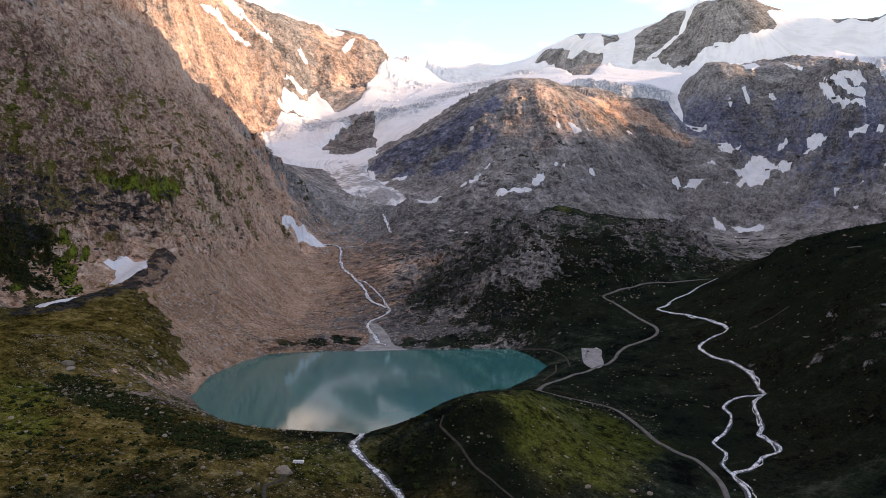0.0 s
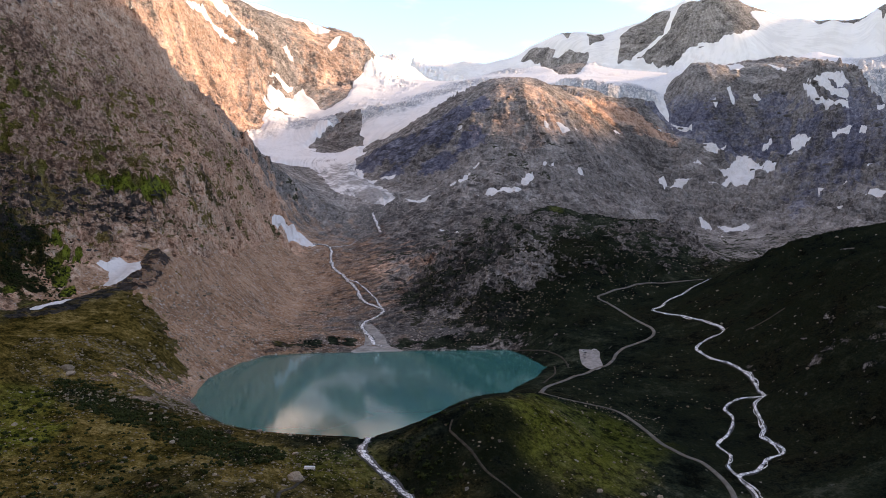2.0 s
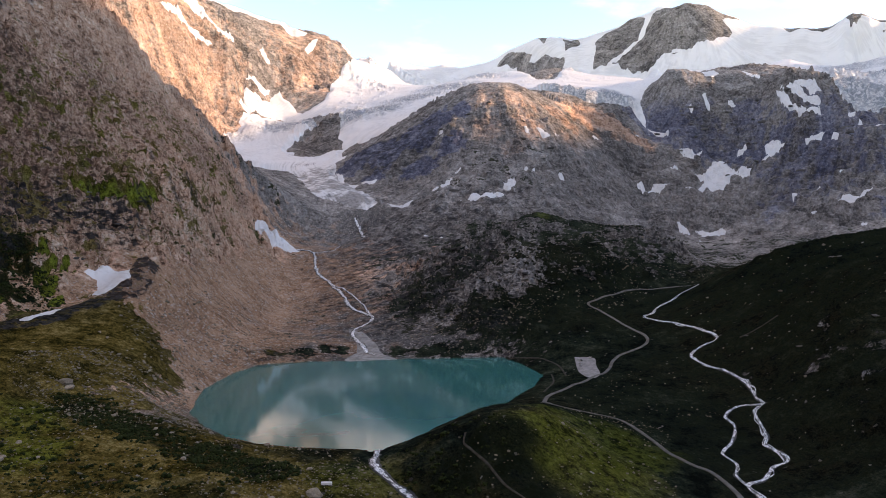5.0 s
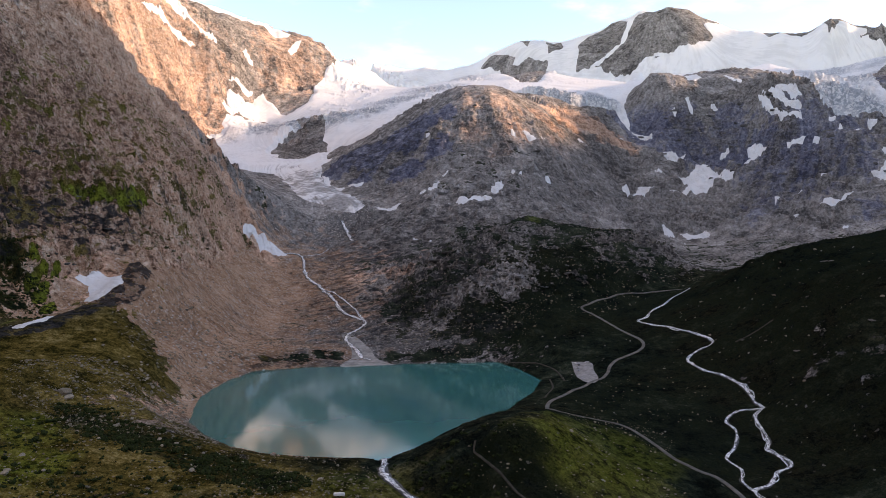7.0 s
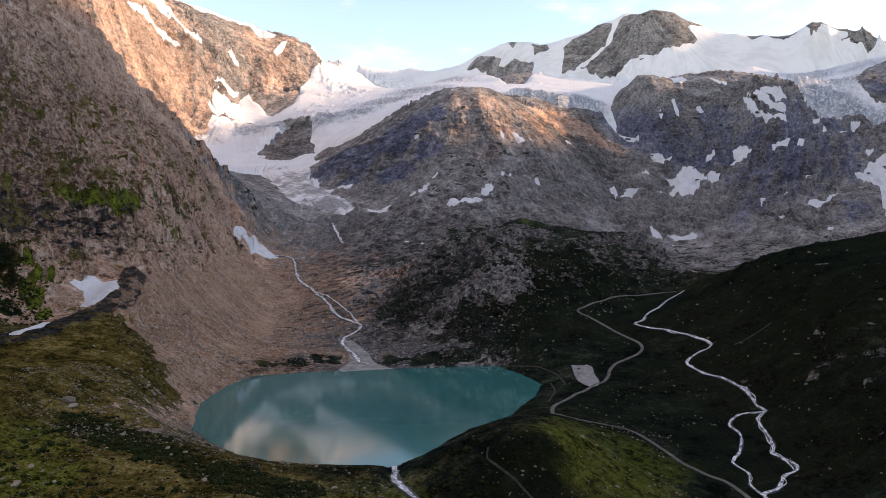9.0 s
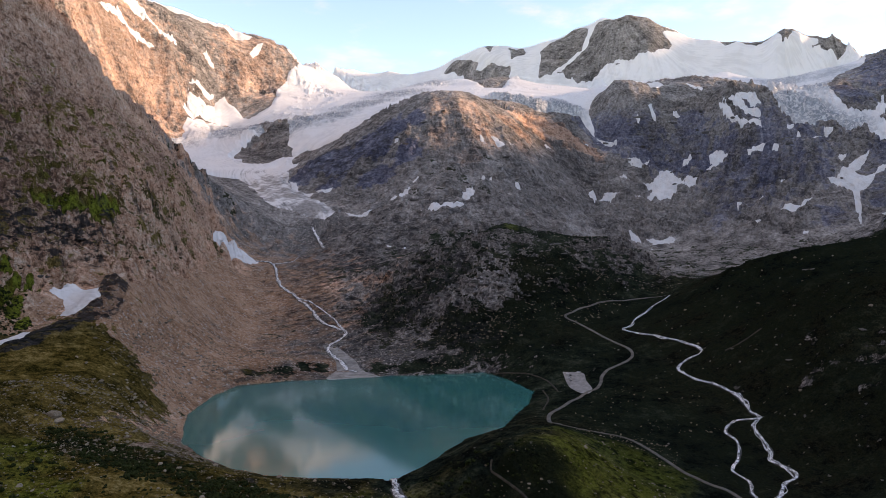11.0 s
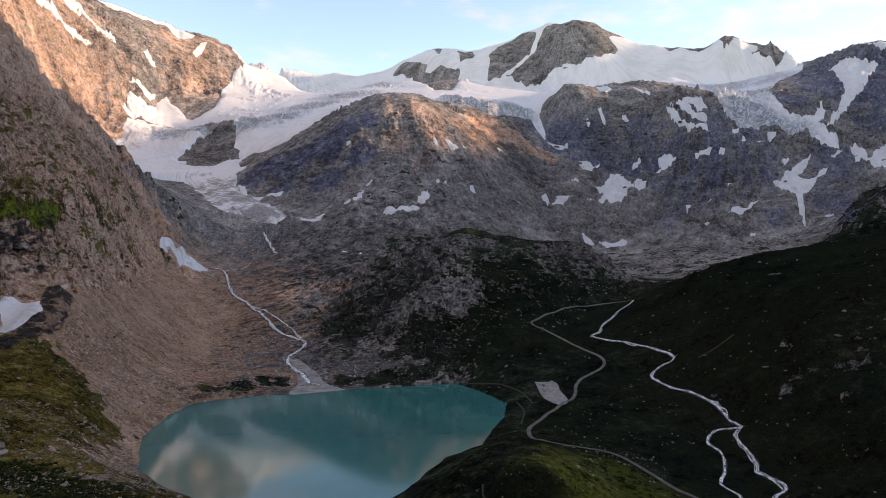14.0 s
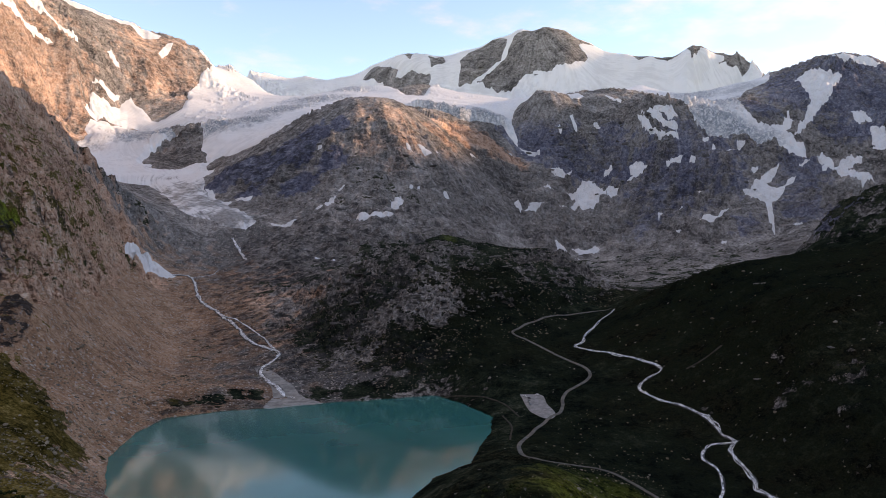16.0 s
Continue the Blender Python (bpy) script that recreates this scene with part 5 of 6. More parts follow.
def glacier(name, ring, holes, thick, wild, material, label, step=14, front=None):
    f = np.full(GX.shape, -1e3)
    for r in ring:
        f = np.maximum(f, spread(r, 90))
    for h in holes:
        f = np.minimum(f, -spread(h, 60))
    box = f > -60
    x, y = GX[box], GY[box]
    f[box] += 22 * fbm(x, y, 80, 5, 131)
    bulk = np.clip(f[box] * 0.45, -12, thick)
    # ice blocks and crevasses in the falls, soft swells elsewhere
    fall = ICEFALLS[box]
    own, cleft = blocks(x + 14 * fbm(x, y, 60, 2, 5), y * 0.8, step * 1.6, 143)
    own2, cleft2 = blocks(x * 0.7 + 8 * fbm(x, y, 40, 2, 6), y, step * 0.8, 147)
    ribs = 0.55 * (own - 0.5 - 0.7 * cleft) + 0.35 * (own2 - 0.5 - 0.7 * cleft2) + 0.3 * ridged(x * 0.4, y, step * 3, 3, 141, 0.6)
    swell = 5 * fbm(x, y, 170, 3, 145)
    top = BASE[box] - GZ[box] + bulk + (wild * fall * ribs + (1 - fall) * swell) * ease(f[box] / 25)
    # inside the ice the rock below is buried; at the rim both meet
    k = ease(f[box] / 30)
    if front:
        # an ice cliff of upright ribs along the front
        edge = beside(x, y, front)
        wall = ease(1.2 - edge / 55)
        k = np.maximum(k, wall * ease(f[box] / 7))
        top = top + wall * (26 + 9 * ridged(x, y * 0.12, 21, 3, 171))
    d = np.full(GX.shape, -1e3)
    d[box] = np.where(f[box] > 0, np.maximum(top, 0.6) * k + np.clip(f[box] * 0.35, -2, 4) * (1 - k), np.clip(f[box] * 0.5, -14, 0) - 0.5)
    attrs = {} if material is FIRN else {"broken": ICEFALLS, "soiled": SOILED}
    if not attrs:
        return tagged(new(name, ice_mesh(name, d, 13, material)), label, "snow")
    rifted = ICEFALLS[:-1, :-1] > 0.5
    ob = tagged(new(name, ice_mesh(name, d, 13, material, ~rifted, **attrs)), label, "glacier")
    cx = GX[:-1, :-1]
    for west, east, what in ((-2000, 480, "broken blue-grey ice full of crevasses"), (480, 1150, "upright ribbed ice cliff above rock tinted red for sunlight"), (1150, 3000, "grey crevassed icefall streaked with dirt")):
        patch = rifted & (cx >= west) & (cx < east)
        me = ice_mesh("icefall", d, 13, material, patch, **attrs)
        if len(me.polygons):
            tagged(new("icefall", me), what).parent = ob
    return ob


HOLES = list(BARE_ROCK.values())
glacier("glacier", [UPPER_ICE, RIGHT_ICE], HOLES, 8, 20, ICE, "white crevassed glacier spilling from the snowy saddle", front=[(540, 2862), (620, 2832), (694, 2812), (788, 2827), (874, 2837)])
RIM = [(-1054, 3510), (-979, 3632), (-806, 3732), (-647, 3810), (-520, 3850), (-500, 3900), (-640, 3900), (-800, 3850), (-980, 3760), (-1080, 3640)]
glacier("snowfield", [RIM], [], 20, 1, FIRN, "white snow rim along the crest of the sunlit mountain")
WEST_LOBE = [(-662, 3354), (-578, 3430), (-480, 3394), (-357, 3128), (-421, 3115), (-462, 3056), (-484, 2985), (-439, 2858), (-499, 2732), (-607, 3033)]
glacier("glacier", [TONGUE, WEST_LOBE], [UPPER_ICE], 12, 9, ICE, "grey dirt-streaked glacier tongue with white snow in the valley head", 9)


def snow_patch(ring):
    f = spread(ring, 50)
    box = f > -45
    x, y = GX[box], GY[box]
    size = np.ptp(np.asarray(ring), axis=0).max()
    f[box] += min(5.0, 0.05 * size) * fbm(x, y, 20, 4, 151)
    d = np.full(GX.shape, -1e3)
    fill = np.clip(BASE[box] - GZ[box], -1, 9) * 0.85
    d[box] = np.clip(f[box] * 0.25, -3, 1.6) + np.where(f[box] > 0, np.maximum(fill, 0) * ease(f[box] / 8), 0)
    me = ice_mesh("snow_patch", d, 2.6, FIRN)
    return tagged(new("snow_patch", me), "patch of old white summer snow lying on dark rock", "snow", "snow patches on the slopes")


for outline in SNOW:
    snow_patch(outline)

# small late scraps of snow: place, half width and half depth
SCRAPS = [(251, 1909, 17.0, 10.0), (419, 2034, 6.0, 17.0), (320, 2033, 8.0, 8.0), (94, 2268, 7.0, 14.0), (832, 2379, 25.0, 10.0), (1186, 2183, 12.0, 10.0), (1179, 2068, 9.0, 10.0), (1218, 2685, 11.0, 12.0), (1135, 2711, 9.0, 21.0), (1074, 2707, 9.0, 12.0), (646, 2494, 13.0, 8.0), (56, 1936, 11.0, 8.0), (126, 2035, 10.0, 8.0), (926, 2502, 20.0, 11.0), (823, 2044, 8.0, 9.0), (20, 1604, 7.0, 7), (51, 1586, 6.0, 7), (1192, 2542, 18.0, 9.0), (1233, 2409, 24.0, 11.0), (860, 2678, 16.0, 9.0), (1487, 2216, 15.0, 11.0), (1546, 2242, 14.0, 11.0), (1442, 2255, 12.0, 8.0), (1513, 2134, 16.0, 11.0), (1368, 2268, 13.0, 8.0), (1451, 2311, 12.0, 8.0), (1654, 2065, 23.0, 11.0), (1690, 2015, 15.0, 11.0), (1248, 1937, 9.0, 7.0), (1241, 2148, 8.0, 8.0), (1442, 1944, 8.0, 15.0), (1365, 2491, 16.0, 14.0), (1393, 2424, 16.0, 11.0), (1495, 2073, 14.0, 10.0), (1574, 2038, 23.0, 8.0), (1260, 2025, 9.0, 7.0), (1320, 2154, 9.0, 8.0)]


def scrap_ring(x, y, wide, deep, seed):
    """A ragged lens of snow."""
    rnd = random.Random(seed)
    lean = rnd.uniform(-0.5, 0.5)
    out = []
    for k in range(11):
        a = k / 11 * 2 * math.pi
        r = rnd.uniform(0.6, 1.25)
        out.append((x + math.cos(a) * r * wide, y + math.sin(a) * r * deep + lean * math.cos(a) * deep))
    return out


for k, (px, py, wide, deep) in enumerate(SCRAPS):
    snow_patch(scrap_ring(px, py, wide, deep, k))


# ---- ways and running water
def curve_points(line, step):
    """A smooth line through places, cut into even steps."""
    p = np.asarray(line, float)
    q = np.vstack([2 * p[0] - p[1], p, 2 * p[-1] - p[-2]])
    out = []
    for a, b, c, d in zip(q[:-3], q[1:-2], q[2:-1], q[3:]):
        n = max(2, int(np.hypot(*(c - b)) / step))
        t = np.linspace(0, 1, n, endpoint=False)[:, None]
        out.append(0.5 * (2 * b + (c - a) * t + (2 * a - 5 * b + 4 * c - d) * t ** 2 + (3 * b - a - 3 * c + d) * t ** 3))
    return np.vstack(out + [p[-1:]])


def ribbon(name, line, half, lift, material, uneven=0.0, across=5, crown=0.0):
    """A strip that follows the ground along a line."""
    c = curve_points(line, 2.5)
    tang = np.gradient(c, axis=0)
    tang /= np.linalg.norm(tang, axis=1, keepdims=True) + 1e-9
    side = np.stack([tang[:, 1], -tang[:, 0]], 1)
    s = np.arange(len(c)) * 2.5
    w0 = half * np.clip(1 + 2 * uneven * fbm(s, s * 0 + 3.3, 13, 3, 5), 0.25, 2)
    w1 = half * np.clip(1 + 2 * uneven * fbm(s, s * 0 + 9.1, 13, 3, 6), 0.25, 2)
    rows = []
    for k in np.linspace(-1, 1, across):
        p = c + side * (np.where(k < 0, w0, w1) * k)[:, None]
        rows.append(p)
    p = np.stack(rows, 1)
    z = ground(p[..., 0].ravel(), p[..., 1].ravel())[0].reshape(p.shape[:2])
    z = np.maximum(z, z.mean(1, keepdims=True) - 0.2) + lift + crown * (1 - np.linspace(-1, 1, across) ** 2)
    n, m = z.shape
    co = np.concatenate([p, z[..., None]], -1).reshape(-1, 3)
    rim = co.reshape(n, m, 3)
    low_a, low_b = rim[:, 0].copy(), rim[:, -1].copy()
    low_a[:, 2] -= lift + 1.2
    low_b[:, 2] -= lift + 1.2
    co = np.concatenate([co, low_a, low_b])
    f = [(i * m + j, (i + 1) * m + j, (i + 1) * m + j + 1, i * m + j + 1) for i in range(n - 1) for j in range(m - 1)]
    f += [(n * m + i, n * m + i + 1, (i + 1) * m, i * m) for i in range(n - 1)]
    f += [((i + 1) * m - 1, (i + 2) * m - 1, n * m + n + i + 1, n * m + n + i) for i in range(n - 1)]
    me = bpy.data.meshes.new(name)
    me.from_pydata(co.tolist(), [], f)
    me.polygons.foreach_set("use_smooth", np.ones(len(f), bool))
    me.materials.append(material)
    return new(name, me)


tagged(ribbon("road", WAYS["road"][2], 1.75, 0.45, ASPHALT, 0.05, 5, 0.1), "narrow grey mountain road winding through dark turf", "road", kind="structure")
for key, label, mat in (("trail", "pale gravel footpath along the lake", PATH_DIRT), ("trail2", "short gravel track beside the lake", PATH_DIRT), ("mound_path", "thin trodden path over the green knoll", PATH_DIRT),
                        ("left_path", "curved farm track in the meadow", PATH_DIRT), ("hill_track", "old gravel track on the dark hillside", PATH_DIRT)):
    tagged(ribbon("footpath", WAYS[key][2], WAYS[key][0], 0.3, mat, 0.25, 3), label, "path", kind="structure")
WET_STONES = plain("wet_river_stones", (0.028, 0.028, 0.027), 0.6, 1.6, 0.6)


def wander(line, half, seed):
    """The line of one thread of water that swings from bank to bank."""
    c = curve_points(line, 5)
    tang = np.gradient(c, axis=0)
    tang /= np.linalg.norm(tang, axis=1, keepdims=True) + 1e-9
    s = np.arange(len(c)) * 5.0
    off = half * 2.4 * fbm(s, s * 0 + seed * 7.7, 26, 3, seed)
    return c + np.stack([tang[:, 1], -tang[:, 0]], 1) * off[:, None]


for key, label, bed, threads in (("outlet", "white rushing stream that drains the lake", 3.0, ((1.5, 0.9), (0.7, 1.6), (0.6, 1.6))), ("inlet", "white glacier stream tumbling to the lake", 3.2, ((2.0, 0.6), (1.1, 1.9), (0.9, 2.8))),
                                 ("inlet_b", "side arm of the glacier stream", 1.8, ((1.0, 0.8), (0.7, 1.9))), ("fall", "white waterfall over a rock step", 4.8, ((2.6, 0.6), (1.2, 2.2))),
                                 ("feeder", "thin meltwater rill among gravel", 1.4, ((0.7, 0.8),)), ("side_river", "braided white mountain river", 1.6, ((0.7, 0.8), (0.45, 1.7), (0.35, 2.2), (0.3, 2.6))),
                                 ("side_branch", "western arm of the braided river", 1.4, ((0.6, 0.8), (0.4, 1.7), (0.3, 2.0)))):
    river = tagged(ribbon("stream", WAYS[key][2], bed, 0.3, WET_STONES, 0.5, 5), label, "stream", kind="structure")
    for k, (half, swing) in enumerate(threads):
        thread = ribbon("white_water", wander(WAYS[key][2], swing, 11 + k), half, 0.5 + 0.04 * k, FOAM, 0.9, 3)
        thread.parent = river


def flat_area(name, ring, lift, material, label):
    """A level patch of ground surface with a thin edge."""
    c = curve_points(list(ring) + [ring[0]], 3)[:-1]
    mid = c.mean(0)
    rows = []
    for k in np.linspace(0, 1, 9):
        p = mid + (c - mid) * k
        rows.append(np.concatenate([p, (ground(p[:, 0], p[:, 1])[0] + lift)[:, None]], 1))
    low = rows[-1].copy()
    low[:, 2] -= lift + 1
    rows.append(low)
    n = len(c)
    f = [(i * n + j, i * n + (j + 1) % n, (i + 1) * n + (j + 1) % n, (i + 1) * n + j) for i in range(len(rows) - 1) for j in range(n)]
    me = bpy.data.meshes.new(name)
    me.from_pydata(np.vstack(rows).tolist(), [], f)
    me.validate()
    me.materials.append(material)
    return tagged(new(name, me), label, "ground", kind="structure")


flat_area("parking_lot", PARKING, 0.2, LOT_GRAVEL, "pale gravel parking lot beside the mountain road")
flat_area("gravel_fan", DELTA, 0.3, DELTA_SILT, "grey silt fan where the glacier stream meets the lake")
# ---- stones, scrub and small things


def part(name, bm, material, parent, label=""):
    me = bpy.data.meshes.new(name)
    bm.to_mesh(me)
    bm.free()
    me.materials.append(material)
    ob = new(name, me)
    ob.parent = parent
    return tagged(ob, label)


def rock_shape(seed, divide=2, flat=0.65):
    """A weathered, angular block about one metre across."""
    rnd = random.Random(seed)
    bm = bmesh.new()
    bmesh.ops.create_icosphere(bm, subdivisions=divide, radius=0.5)
    cuts = [Vector((rnd.gauss(0, 1), rnd.gauss(0, 1), rnd.gauss(0, 1))).normalized() for _ in range(7)]
    deep = [rnd.uniform(0.28, 0.44) for _ in cuts]
    for v in bm.verts:
        for c, d in zip(cuts, deep):
            over = v.co.dot(c) - d
            if over > 0:
                v.co -= c * over * 0.9
        v.co += Vector((rnd.uniform(-1, 1), rnd.uniform(-1, 1), rnd.uniform(-1, 1))) * 0.035
        v.co.x *= 1.25
        v.co.z *= flat
    return bm


def rock_material(name, low, high):
    m = Nodes(name)
    n = m.tree.nodes.new("ShaderNodeObjectInfo").outputs["Random"]
    isl = m.tree.nodes.new("ShaderNodeNewGeometry").outputs["Random Per Island"]
    v = m.math("ADD", m.math("MULTIPLY", m.noise(0.8, 5, 0.7), 0.6), m.math("MULTIPLY", m.math("ADD", n, isl), 0.2))
    m.set(Base_Color=m.ramp(v, (0.3, low), (0.75, high)), Roughness=0.9, Normal=m.bump(m.noise(0.5, 5), 0.15, 0.6))
    m.bsdf.inputs["Specular IOR Level"].default_value = 0.05
    return m.mat


BOULDER = rock_material("pale_boulder_stone", (0.10, 0.082, 0.064), (0.46, 0.39, 0.30))
SCRUB = plain("dark_alpine_scrub", (0.019, 0.027, 0.008), 0.6, 1.2)


def on_ground(x, y):
    return float(ground(np.array([x]), np.array([y]))[0][0])


def free_spot(x, y, margin=5.0):
    """Places that are neither water, road nor parking lot."""
    ok = inside(x, y, SHORE) < -margin
    for half, _, line in WAYS.values():
        ok &= beside(x, y, line) > half + 1.5
    return ok & (inside(x, y, PARKING) < -4)


def scatter(count, boxes, seed):
    """Places at random in areas (x, y, radius, share), thinned by a patchy field."""
    rng = np.random.default_rng(seed)
    share = np.array([b[3] for b in boxes], float)
    pick = rng.choice(len(boxes), count, p=share / share.sum())
    b = np.array(boxes, float)[pick]
    a, r = rng.uniform(0, 2 * np.pi, count), np.sqrt(rng.uniform(0, 1, count)) * b[:, 2]
    x, y = b[:, 0] + r * np.cos(a), b[:, 1] + r * np.sin(a)
    ok = free_spot(x, y) & (fbm(x, y, 40, 3, seed) > rng.uniform(-0.5, 0.25, count))
    return x[ok], y[ok], rng


def strewn(name, shapes, x, y, size, rng, sink, material, label, category):
    """Many small pieces joined into one mesh that lies on the ground."""
    z = ground(x, y)[0]
    verts, faces, base = [], [], 0
    turn = rng.uniform(0, 2 * np.pi, len(x))
    for k in range(len(x)):
        v, f = shapes[k % len(shapes)]
        c, s = math.cos(turn[k]), math.sin(turn[k])
        q = v * size[k]
        verts.append(np.stack([q[:, 0] * c - q[:, 1] * s + x[k], q[:, 0] * s + q[:, 1] * c + y[k], q[:, 2] + z[k] + sink * size[k]], 1))
        faces.append(f + base)
        base += len(v)
    co, fa = np.vstack(verts), np.vstack(faces)
    me = bpy.data.meshes.new(name)
    me.vertices.add(len(co))
    me.vertices.foreach_set("co", co.astype(np.float32).ravel())
    me.loops.add(fa.size)
    me.loops.foreach_set("vertex_index", fa.astype(np.int32).ravel())
    me.polygons.add(len(fa))
    me.polygons.foreach_set("loop_start", np.arange(0, fa.size, 3, dtype=np.int32))
    me.update(calc_edges=True)
    me.materials.append(material)
    return tagged(new(name, me), label, category, kind="stuff")


def arrays(bm):
    bm.verts.ensure_lookup_table()
    v, f = np.array([v.co[:] for v in bm.verts]), np.array([[w.index for w in q.verts] for q in bm.faces])
    bm.free()
    return v, f


# loose stones over meadow, moraine foot and terraces
STONES = [arrays(rock_shape(k, 1)) for k in range(8)]
sx, sy, rng = scatter(20000, [(-190, 430, 130, 3), (-255, 590, 85, 4), (-90, 400, 60, 1), (60, 430, 70, .5), (120, 540, 40, .3), (180, 640, 70, 0.12), (330, 560, 110, 0.08), (-250, 800, 90, 1.2),
                              (-230, 950, 90, 1), (60, 960, 90, 1), (200, 1080, 130, .9), (380, 1200, 120, .6), (-60, 1150, 160, 1.4), (400, 760, 140, .1)], 5)
strewn("loose_stones", STONES, sx, sy, np.clip(rng.lognormal(-0.35, 0.5, len(sx)), 0.35, 2.4) * np.clip(np.hypot(sx, sy) / 500, 1, 2.0), rng, 0.1, BOULDER, "countless pale grey stones strewn over turf and gravel", "stones")


# dark dwarf shrubs: low, ragged clumps of several lumps
def bush_shape(seed):
    rnd = random.Random(seed)
    vs, fs, base = [], [], 0
    for _ in range(5):
        bm = bmesh.new()
        bmesh.ops.create_icosphere(bm, subdivisions=1, radius=rnd.uniform(0.22, 0.4))
        off = Vector((rnd.uniform(-0.5, 0.5), rnd.uniform(-0.5, 0.5), rnd.uniform(0.0, 0.25)))
        for v in bm.verts:
            v.co = v.co * rnd.uniform(0.75, 1.35) + off
        v, f = arrays(bm)
        vs.append(v)
        fs.append(f + base)
        base += len(v)
    return np.vstack(vs), np.vstack(fs)


BUSHES = [bush_shape(40 + k) for k in range(8)]
bx, by, rng = scatter(5000, [(-263, 528, 26, 2), (-235, 512, 26, 2), (-205, 490, 26, 2), (-164, 456, 24, 2), (-125, 428, 24, 2), (-200, 390, 70, 2.5), (-280, 470, 50, 1), (-20, 440, 45, 1.5),
                             (-436, 785, 40, 3), (-465, 800, 40, 3), (-455, 830, 40, 2)], 9)
strewn("dwarf_shrubs", BUSHES, bx, by, np.clip(rng.lognormal(0.45, 0.5, len(bx)), 0.7, 4.5), rng, 0.0, SCRUB, "dark low alpine scrub in ragged clumps on the slopes", "scrub")

# single large boulders
BLOCKS = []
for k in range(6):
    b = rock_shape(100 + k, 3, 0.75)
    me = bpy.data.meshes.new("boulder")
    b.to_mesh(me)
    b.free()
    me.materials.append(BOULDER)
    BLOCKS.append(me)


def boulder(x, y, size, k, label, turn=0.0):
    ob = new("boulder", BLOCKS[k % len(BLOCKS)])
    ob.matrix_world = Matrix.Translation((x, y, on_ground(x, y) + size * 0.12)) @ pose(0, 0, 0, 0, 0, turn) @ Matrix.Scale(size, 4)
    return tagged(ob, label, "boulder", "boulders on the slopes")


boulder(-89, 397, 8.5, 0, "huge pale boulder standing in the meadow")
boulder(-293, 560, 9.0, 1, "large pale boulder among moraine rubble")
boulder(-286, 552, 6.0, 2, "angular pale boulder among moraine rubble", 50)
gx, gy, rng = scatter(190, [(-255, 600, 80, 3), (-180, 430, 110, 2), (60, 430, 60, .7), (-270, 720, 60, 1), (-240, 850, 60, 1), (320, 560, 90, .15), (180, 1060, 90, 1)], 21)
for k in range(len(gx)):
    boulder(float(gx[k]), float(gy[k]), float(rng.uniform(1.6, 3.6)), k, "weathered pale boulder lying on thin turf", float(rng.uniform(0, 360)))

# ice-worn slabs that stand out of the hills' turf, each a part of its hill
SLAB_STONE = rock_material("ice_worn_slab", (0.06, 0.057, 0.054), (0.30, 0.287, 0.273))
SLABS = []
for k in range(7):
    b = rock_shape(200 + k, 4, 0.5)
    for v in b.verts:
        v.co += v.co.normalized() * 0.05 * noise.noise(v.co * 5 + Vector((k, 0, 0))) + v.co.normalized() * 0.025 * noise.noise(v.co * 14)
    me = bpy.data.meshes.new("outcrop")
    b.to_mesh(me)
    b.free()
    me.materials.append(SLAB_STONE)
    SLABS.append(me)


def outcrops(parent, areas, count, low, high, seed, tall=0.5):
    x, y, r = scatter(count, areas, seed)
    for i in range(len(x)):
        ob = new("outcrop", SLABS[i % len(SLABS)])
        s = float(r.uniform(low, high))
        ob.matrix_world = pose(float(x[i]), float(y[i]), on_ground(float(x[i]), float(y[i])) - s * 0.17, float(r.uniform(-14, 14)), float(r.uniform(-14, 14)), float(r.uniform(0, 180))) @ Matrix.Diagonal((s, s * 0.6, s * tall, 1))
        ob.parent = bpy.data.objects[parent]


outcrops("middle_hill", [(121, 1065, 45, 3), (72, 1081, 40, 3), (20, 1035, 40, 2), (190, 1090, 60, 1.5), (300, 1120, 70, .8), (-30, 1250, 90, 3), (-60, 1340, 90, 2), (60, 1180, 70, 2), (240, 1200, 60, .8), (350, 1190, 60, .6)], 260, 7, 24, 31)
outcrops("right_hill", [(330, 590, 40, 1.0), (386, 677, 40, 1), (312, 725, 30, .8), (345, 640, 40, 1), (430, 800, 60, 1), (560, 880, 60, .7), (700, 950, 60, .6), (300, 530, 30, 1)], 26, 5, 13, 37)
outcrops("left_mountain", [(-420, 960, 50, 1), (-450, 900, 40, 1), (-400, 1060, 60, 1), (-480, 1000, 60, 1)], 30, 6, 14, 41)

outcrops("rock_dome", [(220, 2250, 110, 2), (340, 2230, 110, 2), (80, 2200, 90, 1), (200, 2050, 120, 1.5), (420, 2150, 120, 1.5), (120, 1900, 80, 1)], 60, 12, 30, 43, 0.7)
outcrops("dark_crag", [(1020, 2680, 90, 2), (1130, 2650, 90, 2), (1260, 2600, 90, 2), (1380, 2500, 70, 1), (1150, 2450, 90, 1), (1330, 2250, 100, 1.5), (1400, 2120, 80, 1)], 60, 14, 34, 47, 0.8)
outcrops("snow_peak", [(1560, 4030, 90, 1), (1260, 4150, 60, 1), (720, 4150, 50, 1)], 30, 16, 36, 59, 0.8)
outcrops("right_peak", [(2300, 2500, 120, 1), (1780, 2150, 90, 1), (1900, 2050, 90, 1)], 24, 14, 32, 49, 0.8)
outcrops("moraine_slope", [(-300, 900, 60, 1), (-280, 1050, 70, 1), (-270, 820, 40, 1), (-290, 1250, 70, 1)], 60, 2.2, 5.5, 53, 0.9)

# ---- parked cars
GLASS = Nodes("dark_car_glass").set(Base_Color=(0.02, 0.022, 0.025), Roughness=0.1).mat
TYRE = plain("tyre_rubber", (0.02, 0.02, 0.02), 0.2, 0.3)


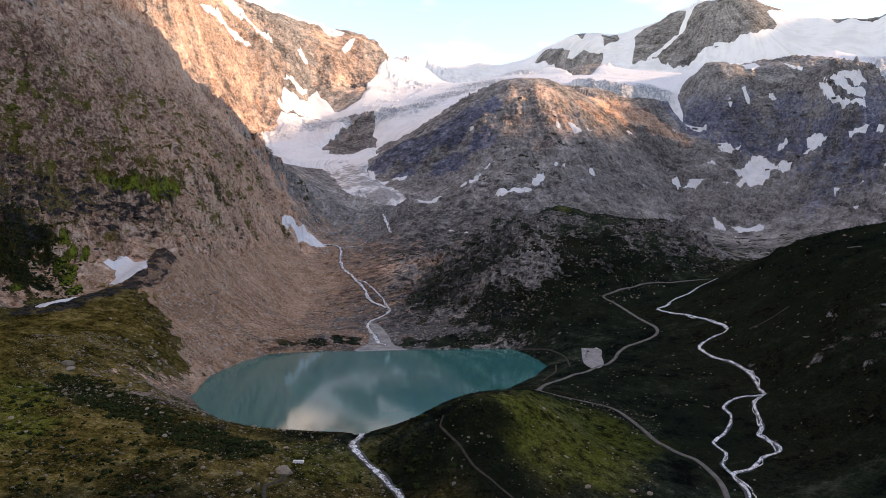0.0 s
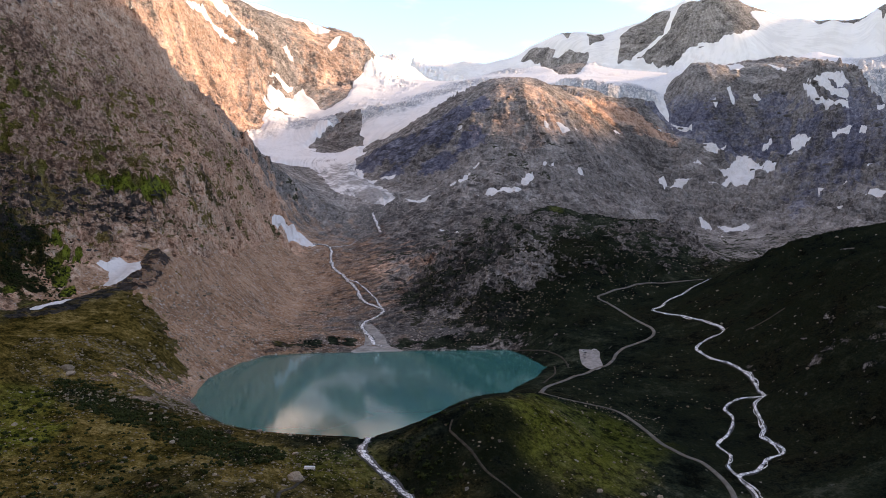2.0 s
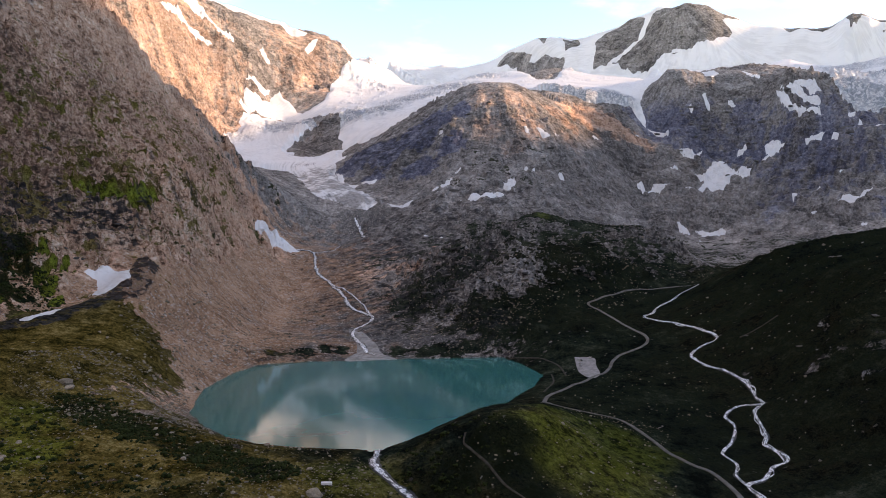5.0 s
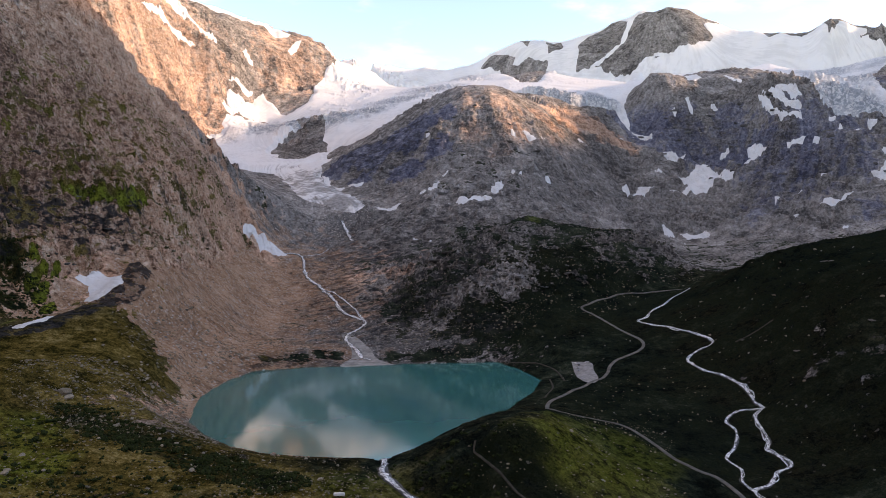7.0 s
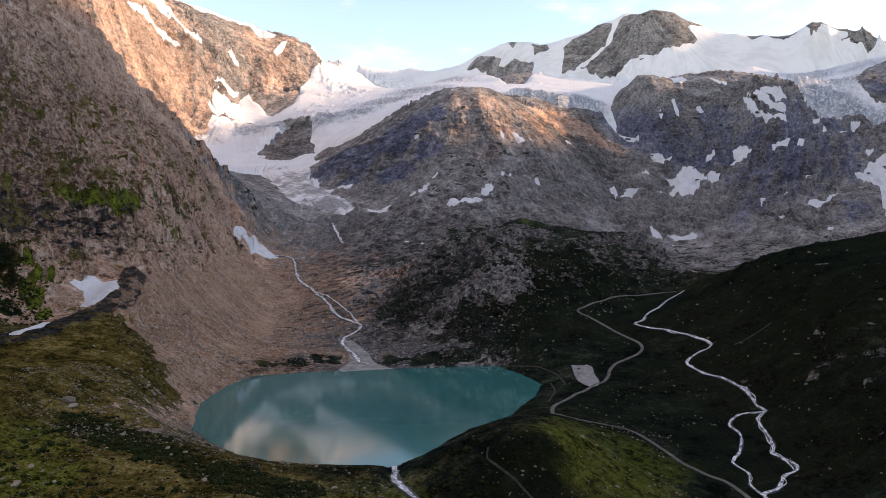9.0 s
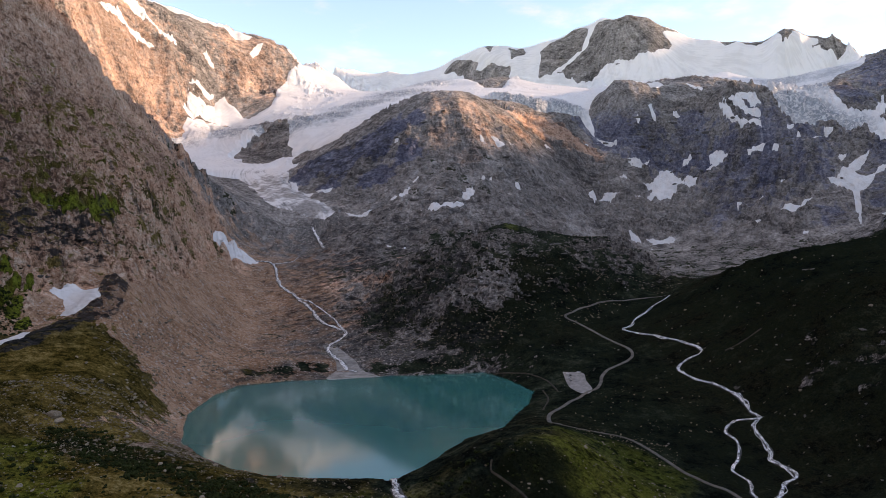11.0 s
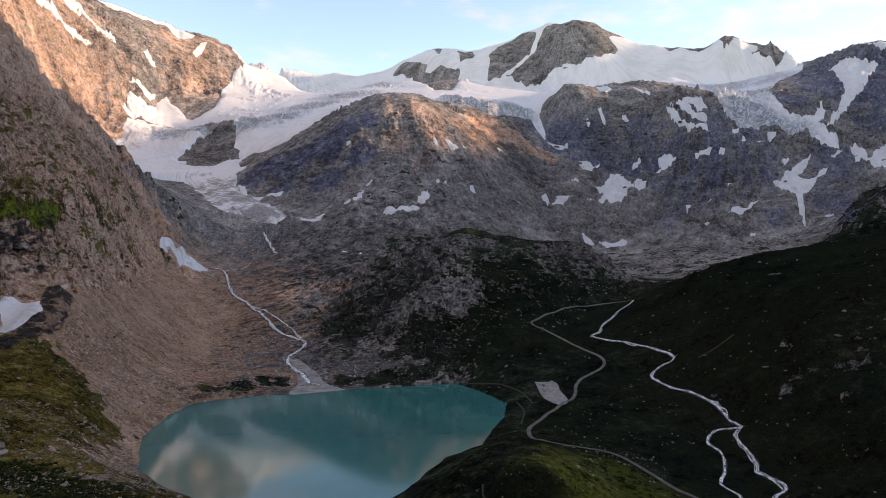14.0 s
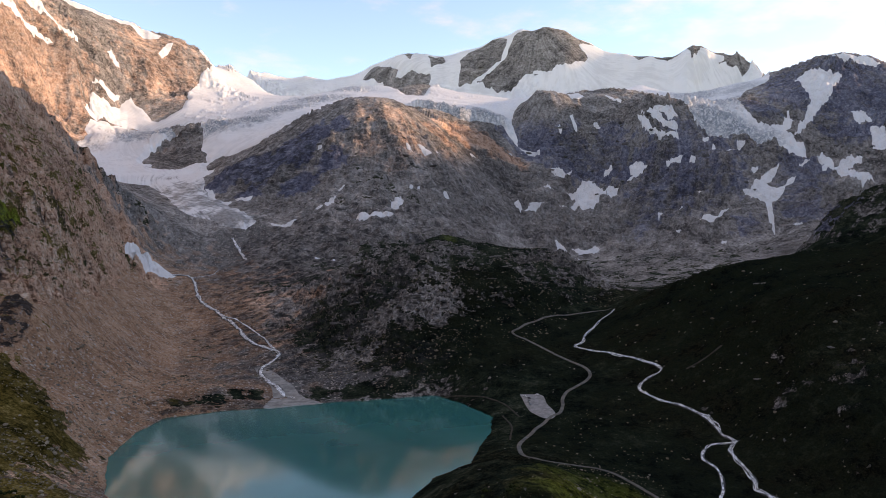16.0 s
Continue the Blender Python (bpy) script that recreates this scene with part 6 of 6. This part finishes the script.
def hull(rows, material, name, parent, label=""):
    """A lofted body: rows of (x, half width, low z, high z)."""
    bm = bmesh.new()
    rings = []
    for x, w, lo, hi in rows:
        rings.append([bm.verts.new(p) for p in ((x, -w, lo), (x, w, lo), (x, w, lo + (hi - lo) * 0.75), (x, w * 0.86, hi), (x, -w * 0.86, hi), (x, -w, lo + (hi - lo) * 0.75))])
    for a, b in zip(rings[:-1], rings[1:]):
        for i in range(6):
            bm.faces.new((a[i], a[(i + 1) % 6], b[(i + 1) % 6], b[i]))
    bm.faces.new(rings[0][::-1])
    bm.faces.new(rings[-1])
    bmesh.ops.recalc_face_normals(bm, faces=bm.faces[:])
    return part(name, bm, material, parent, label)


def wheel(x, y, r, parent):
    bm = bmesh.new()
    bmesh.ops.create_cone(bm, cap_ends=True, segments=14, radius1=r, radius2=r, depth=0.22, matrix=pose(x, y, r, 90))
    return part("wheel", bm, TYRE, parent)


def car(paint, label):
    body_paint = plain("car_paint", paint, 0.05, 2.0, 0.3)
    ob = tagged(new("car"), label, "car", "cars on the parking lot")
    hull([(-2.1, 0.70, 0.35, 0.80), (-1.95, 0.84, 0.25, 0.95), (-0.6, 0.88, 0.22, 0.98), (1.2, 0.88, 0.22, 0.95), (2.05, 0.80, 0.28, 0.80), (2.2, 0.66, 0.35, 0.65)], body_paint, "body", ob)
    hull([(-1.75, 0.72, 0.93, 1.05), (-1.35, 0.74, 0.93, 1.38), (0.2, 0.74, 0.93, 1.42), (1.0, 0.72, 0.93, 1.0)], GLASS, "windows", ob, "dark car windows")
    hull([(-1.35, 0.64, 1.36, 1.44), (-0.6, 0.66, 1.36, 1.48), (0.15, 0.64, 1.36, 1.46)], body_paint, "roof", ob)
    for wx in (-1.35, 1.35):
        for wy in (-0.8, 0.8):
            wheel(wx, wy, 0.32, ob)
    return ob


for (cx, cy, turn), paint, label in (((151, 776, 100), (0.75, 0.75, 0.74), "white car parked on pale gravel"), ((153, 770, 95), (0.05, 0.055, 0.06), "black car parked on pale gravel"),
                                     ((150, 764, 98), (0.6, 0.6, 0.6), "silver car parked on pale gravel"), ((149, 757, 92), (0.35, 0.36, 0.38), "grey car parked on pale gravel"),
                                     ((163, 772, 15), (0.7, 0.7, 0.7), "white estate car at the lot's far edge")):
    c = car(paint, label)
    c.matrix_world = pose(cx, cy, on_ground(cx, cy) + 0.37, 0, 0, turn)

# ---- white cattle trailer on the meadow
WHITE_TIN = plain("white_painted_tin", (0.75, 0.75, 0.73), 0.08, 1.5, 0.5)
OLD_WOOD = plain("grey_weathered_wood", (0.22, 0.19, 0.15), 0.3, 0.6)


def trailer():
    ob = tagged(new("trailer"), "long white tin trailer parked in the meadow", "trailer")
    hull([(-3.2, 0.9, 0.6, 1.7), (-3.0, 1.0, 0.5, 2.0), (2.6, 1.0, 0.5, 2.0), (3.0, 0.9, 0.6, 1.7)], WHITE_TIN, "body", ob)
    bm = bmesh.new()
    bmesh.ops.create_cube(bm, size=1, matrix=Matrix.Translation((3.7, 0, 0.6)) @ Matrix.Diagonal((1.5, 0.12, 0.12, 1)))
    part("drawbar", bm, TYRE, ob)
    for wx in (-0.6, 0.6):
        for wy in (-0.95, 0.95):
            wheel(wx, wy, 0.36, ob)
    return ob


t = trailer()
t.matrix_world = pose(-84, 411, on_ground(-84, 411), 0, 0, -4)


def rack():
    ob = tagged(new("hay_rack"), "grey wooden rack beside the white trailer", "rack")
    for k in range(3):
        bm = bmesh.new()
        bmesh.ops.create_cube(bm, size=1, matrix=Matrix.Translation((k * 1.2 - 1.2, 0, 0.9)) @ Matrix.Diagonal((0.18, 0.18, 1.8, 1)))
        part("post", bm, OLD_WOOD, ob)
    for z in (0.6, 1.1, 1.6):
        bm = bmesh.new()
        bmesh.ops.create_cube(bm, size=1, matrix=Matrix.Translation((0, 0.14, z)) @ Matrix.Diagonal((3.0, 0.08, 0.2, 1)))
        part("rail", bm, OLD_WOOD, ob)
    return ob


k = rack()
k.matrix_world = pose(-90.5, 412, on_ground(-90.5, 412), 0, 0, 10)
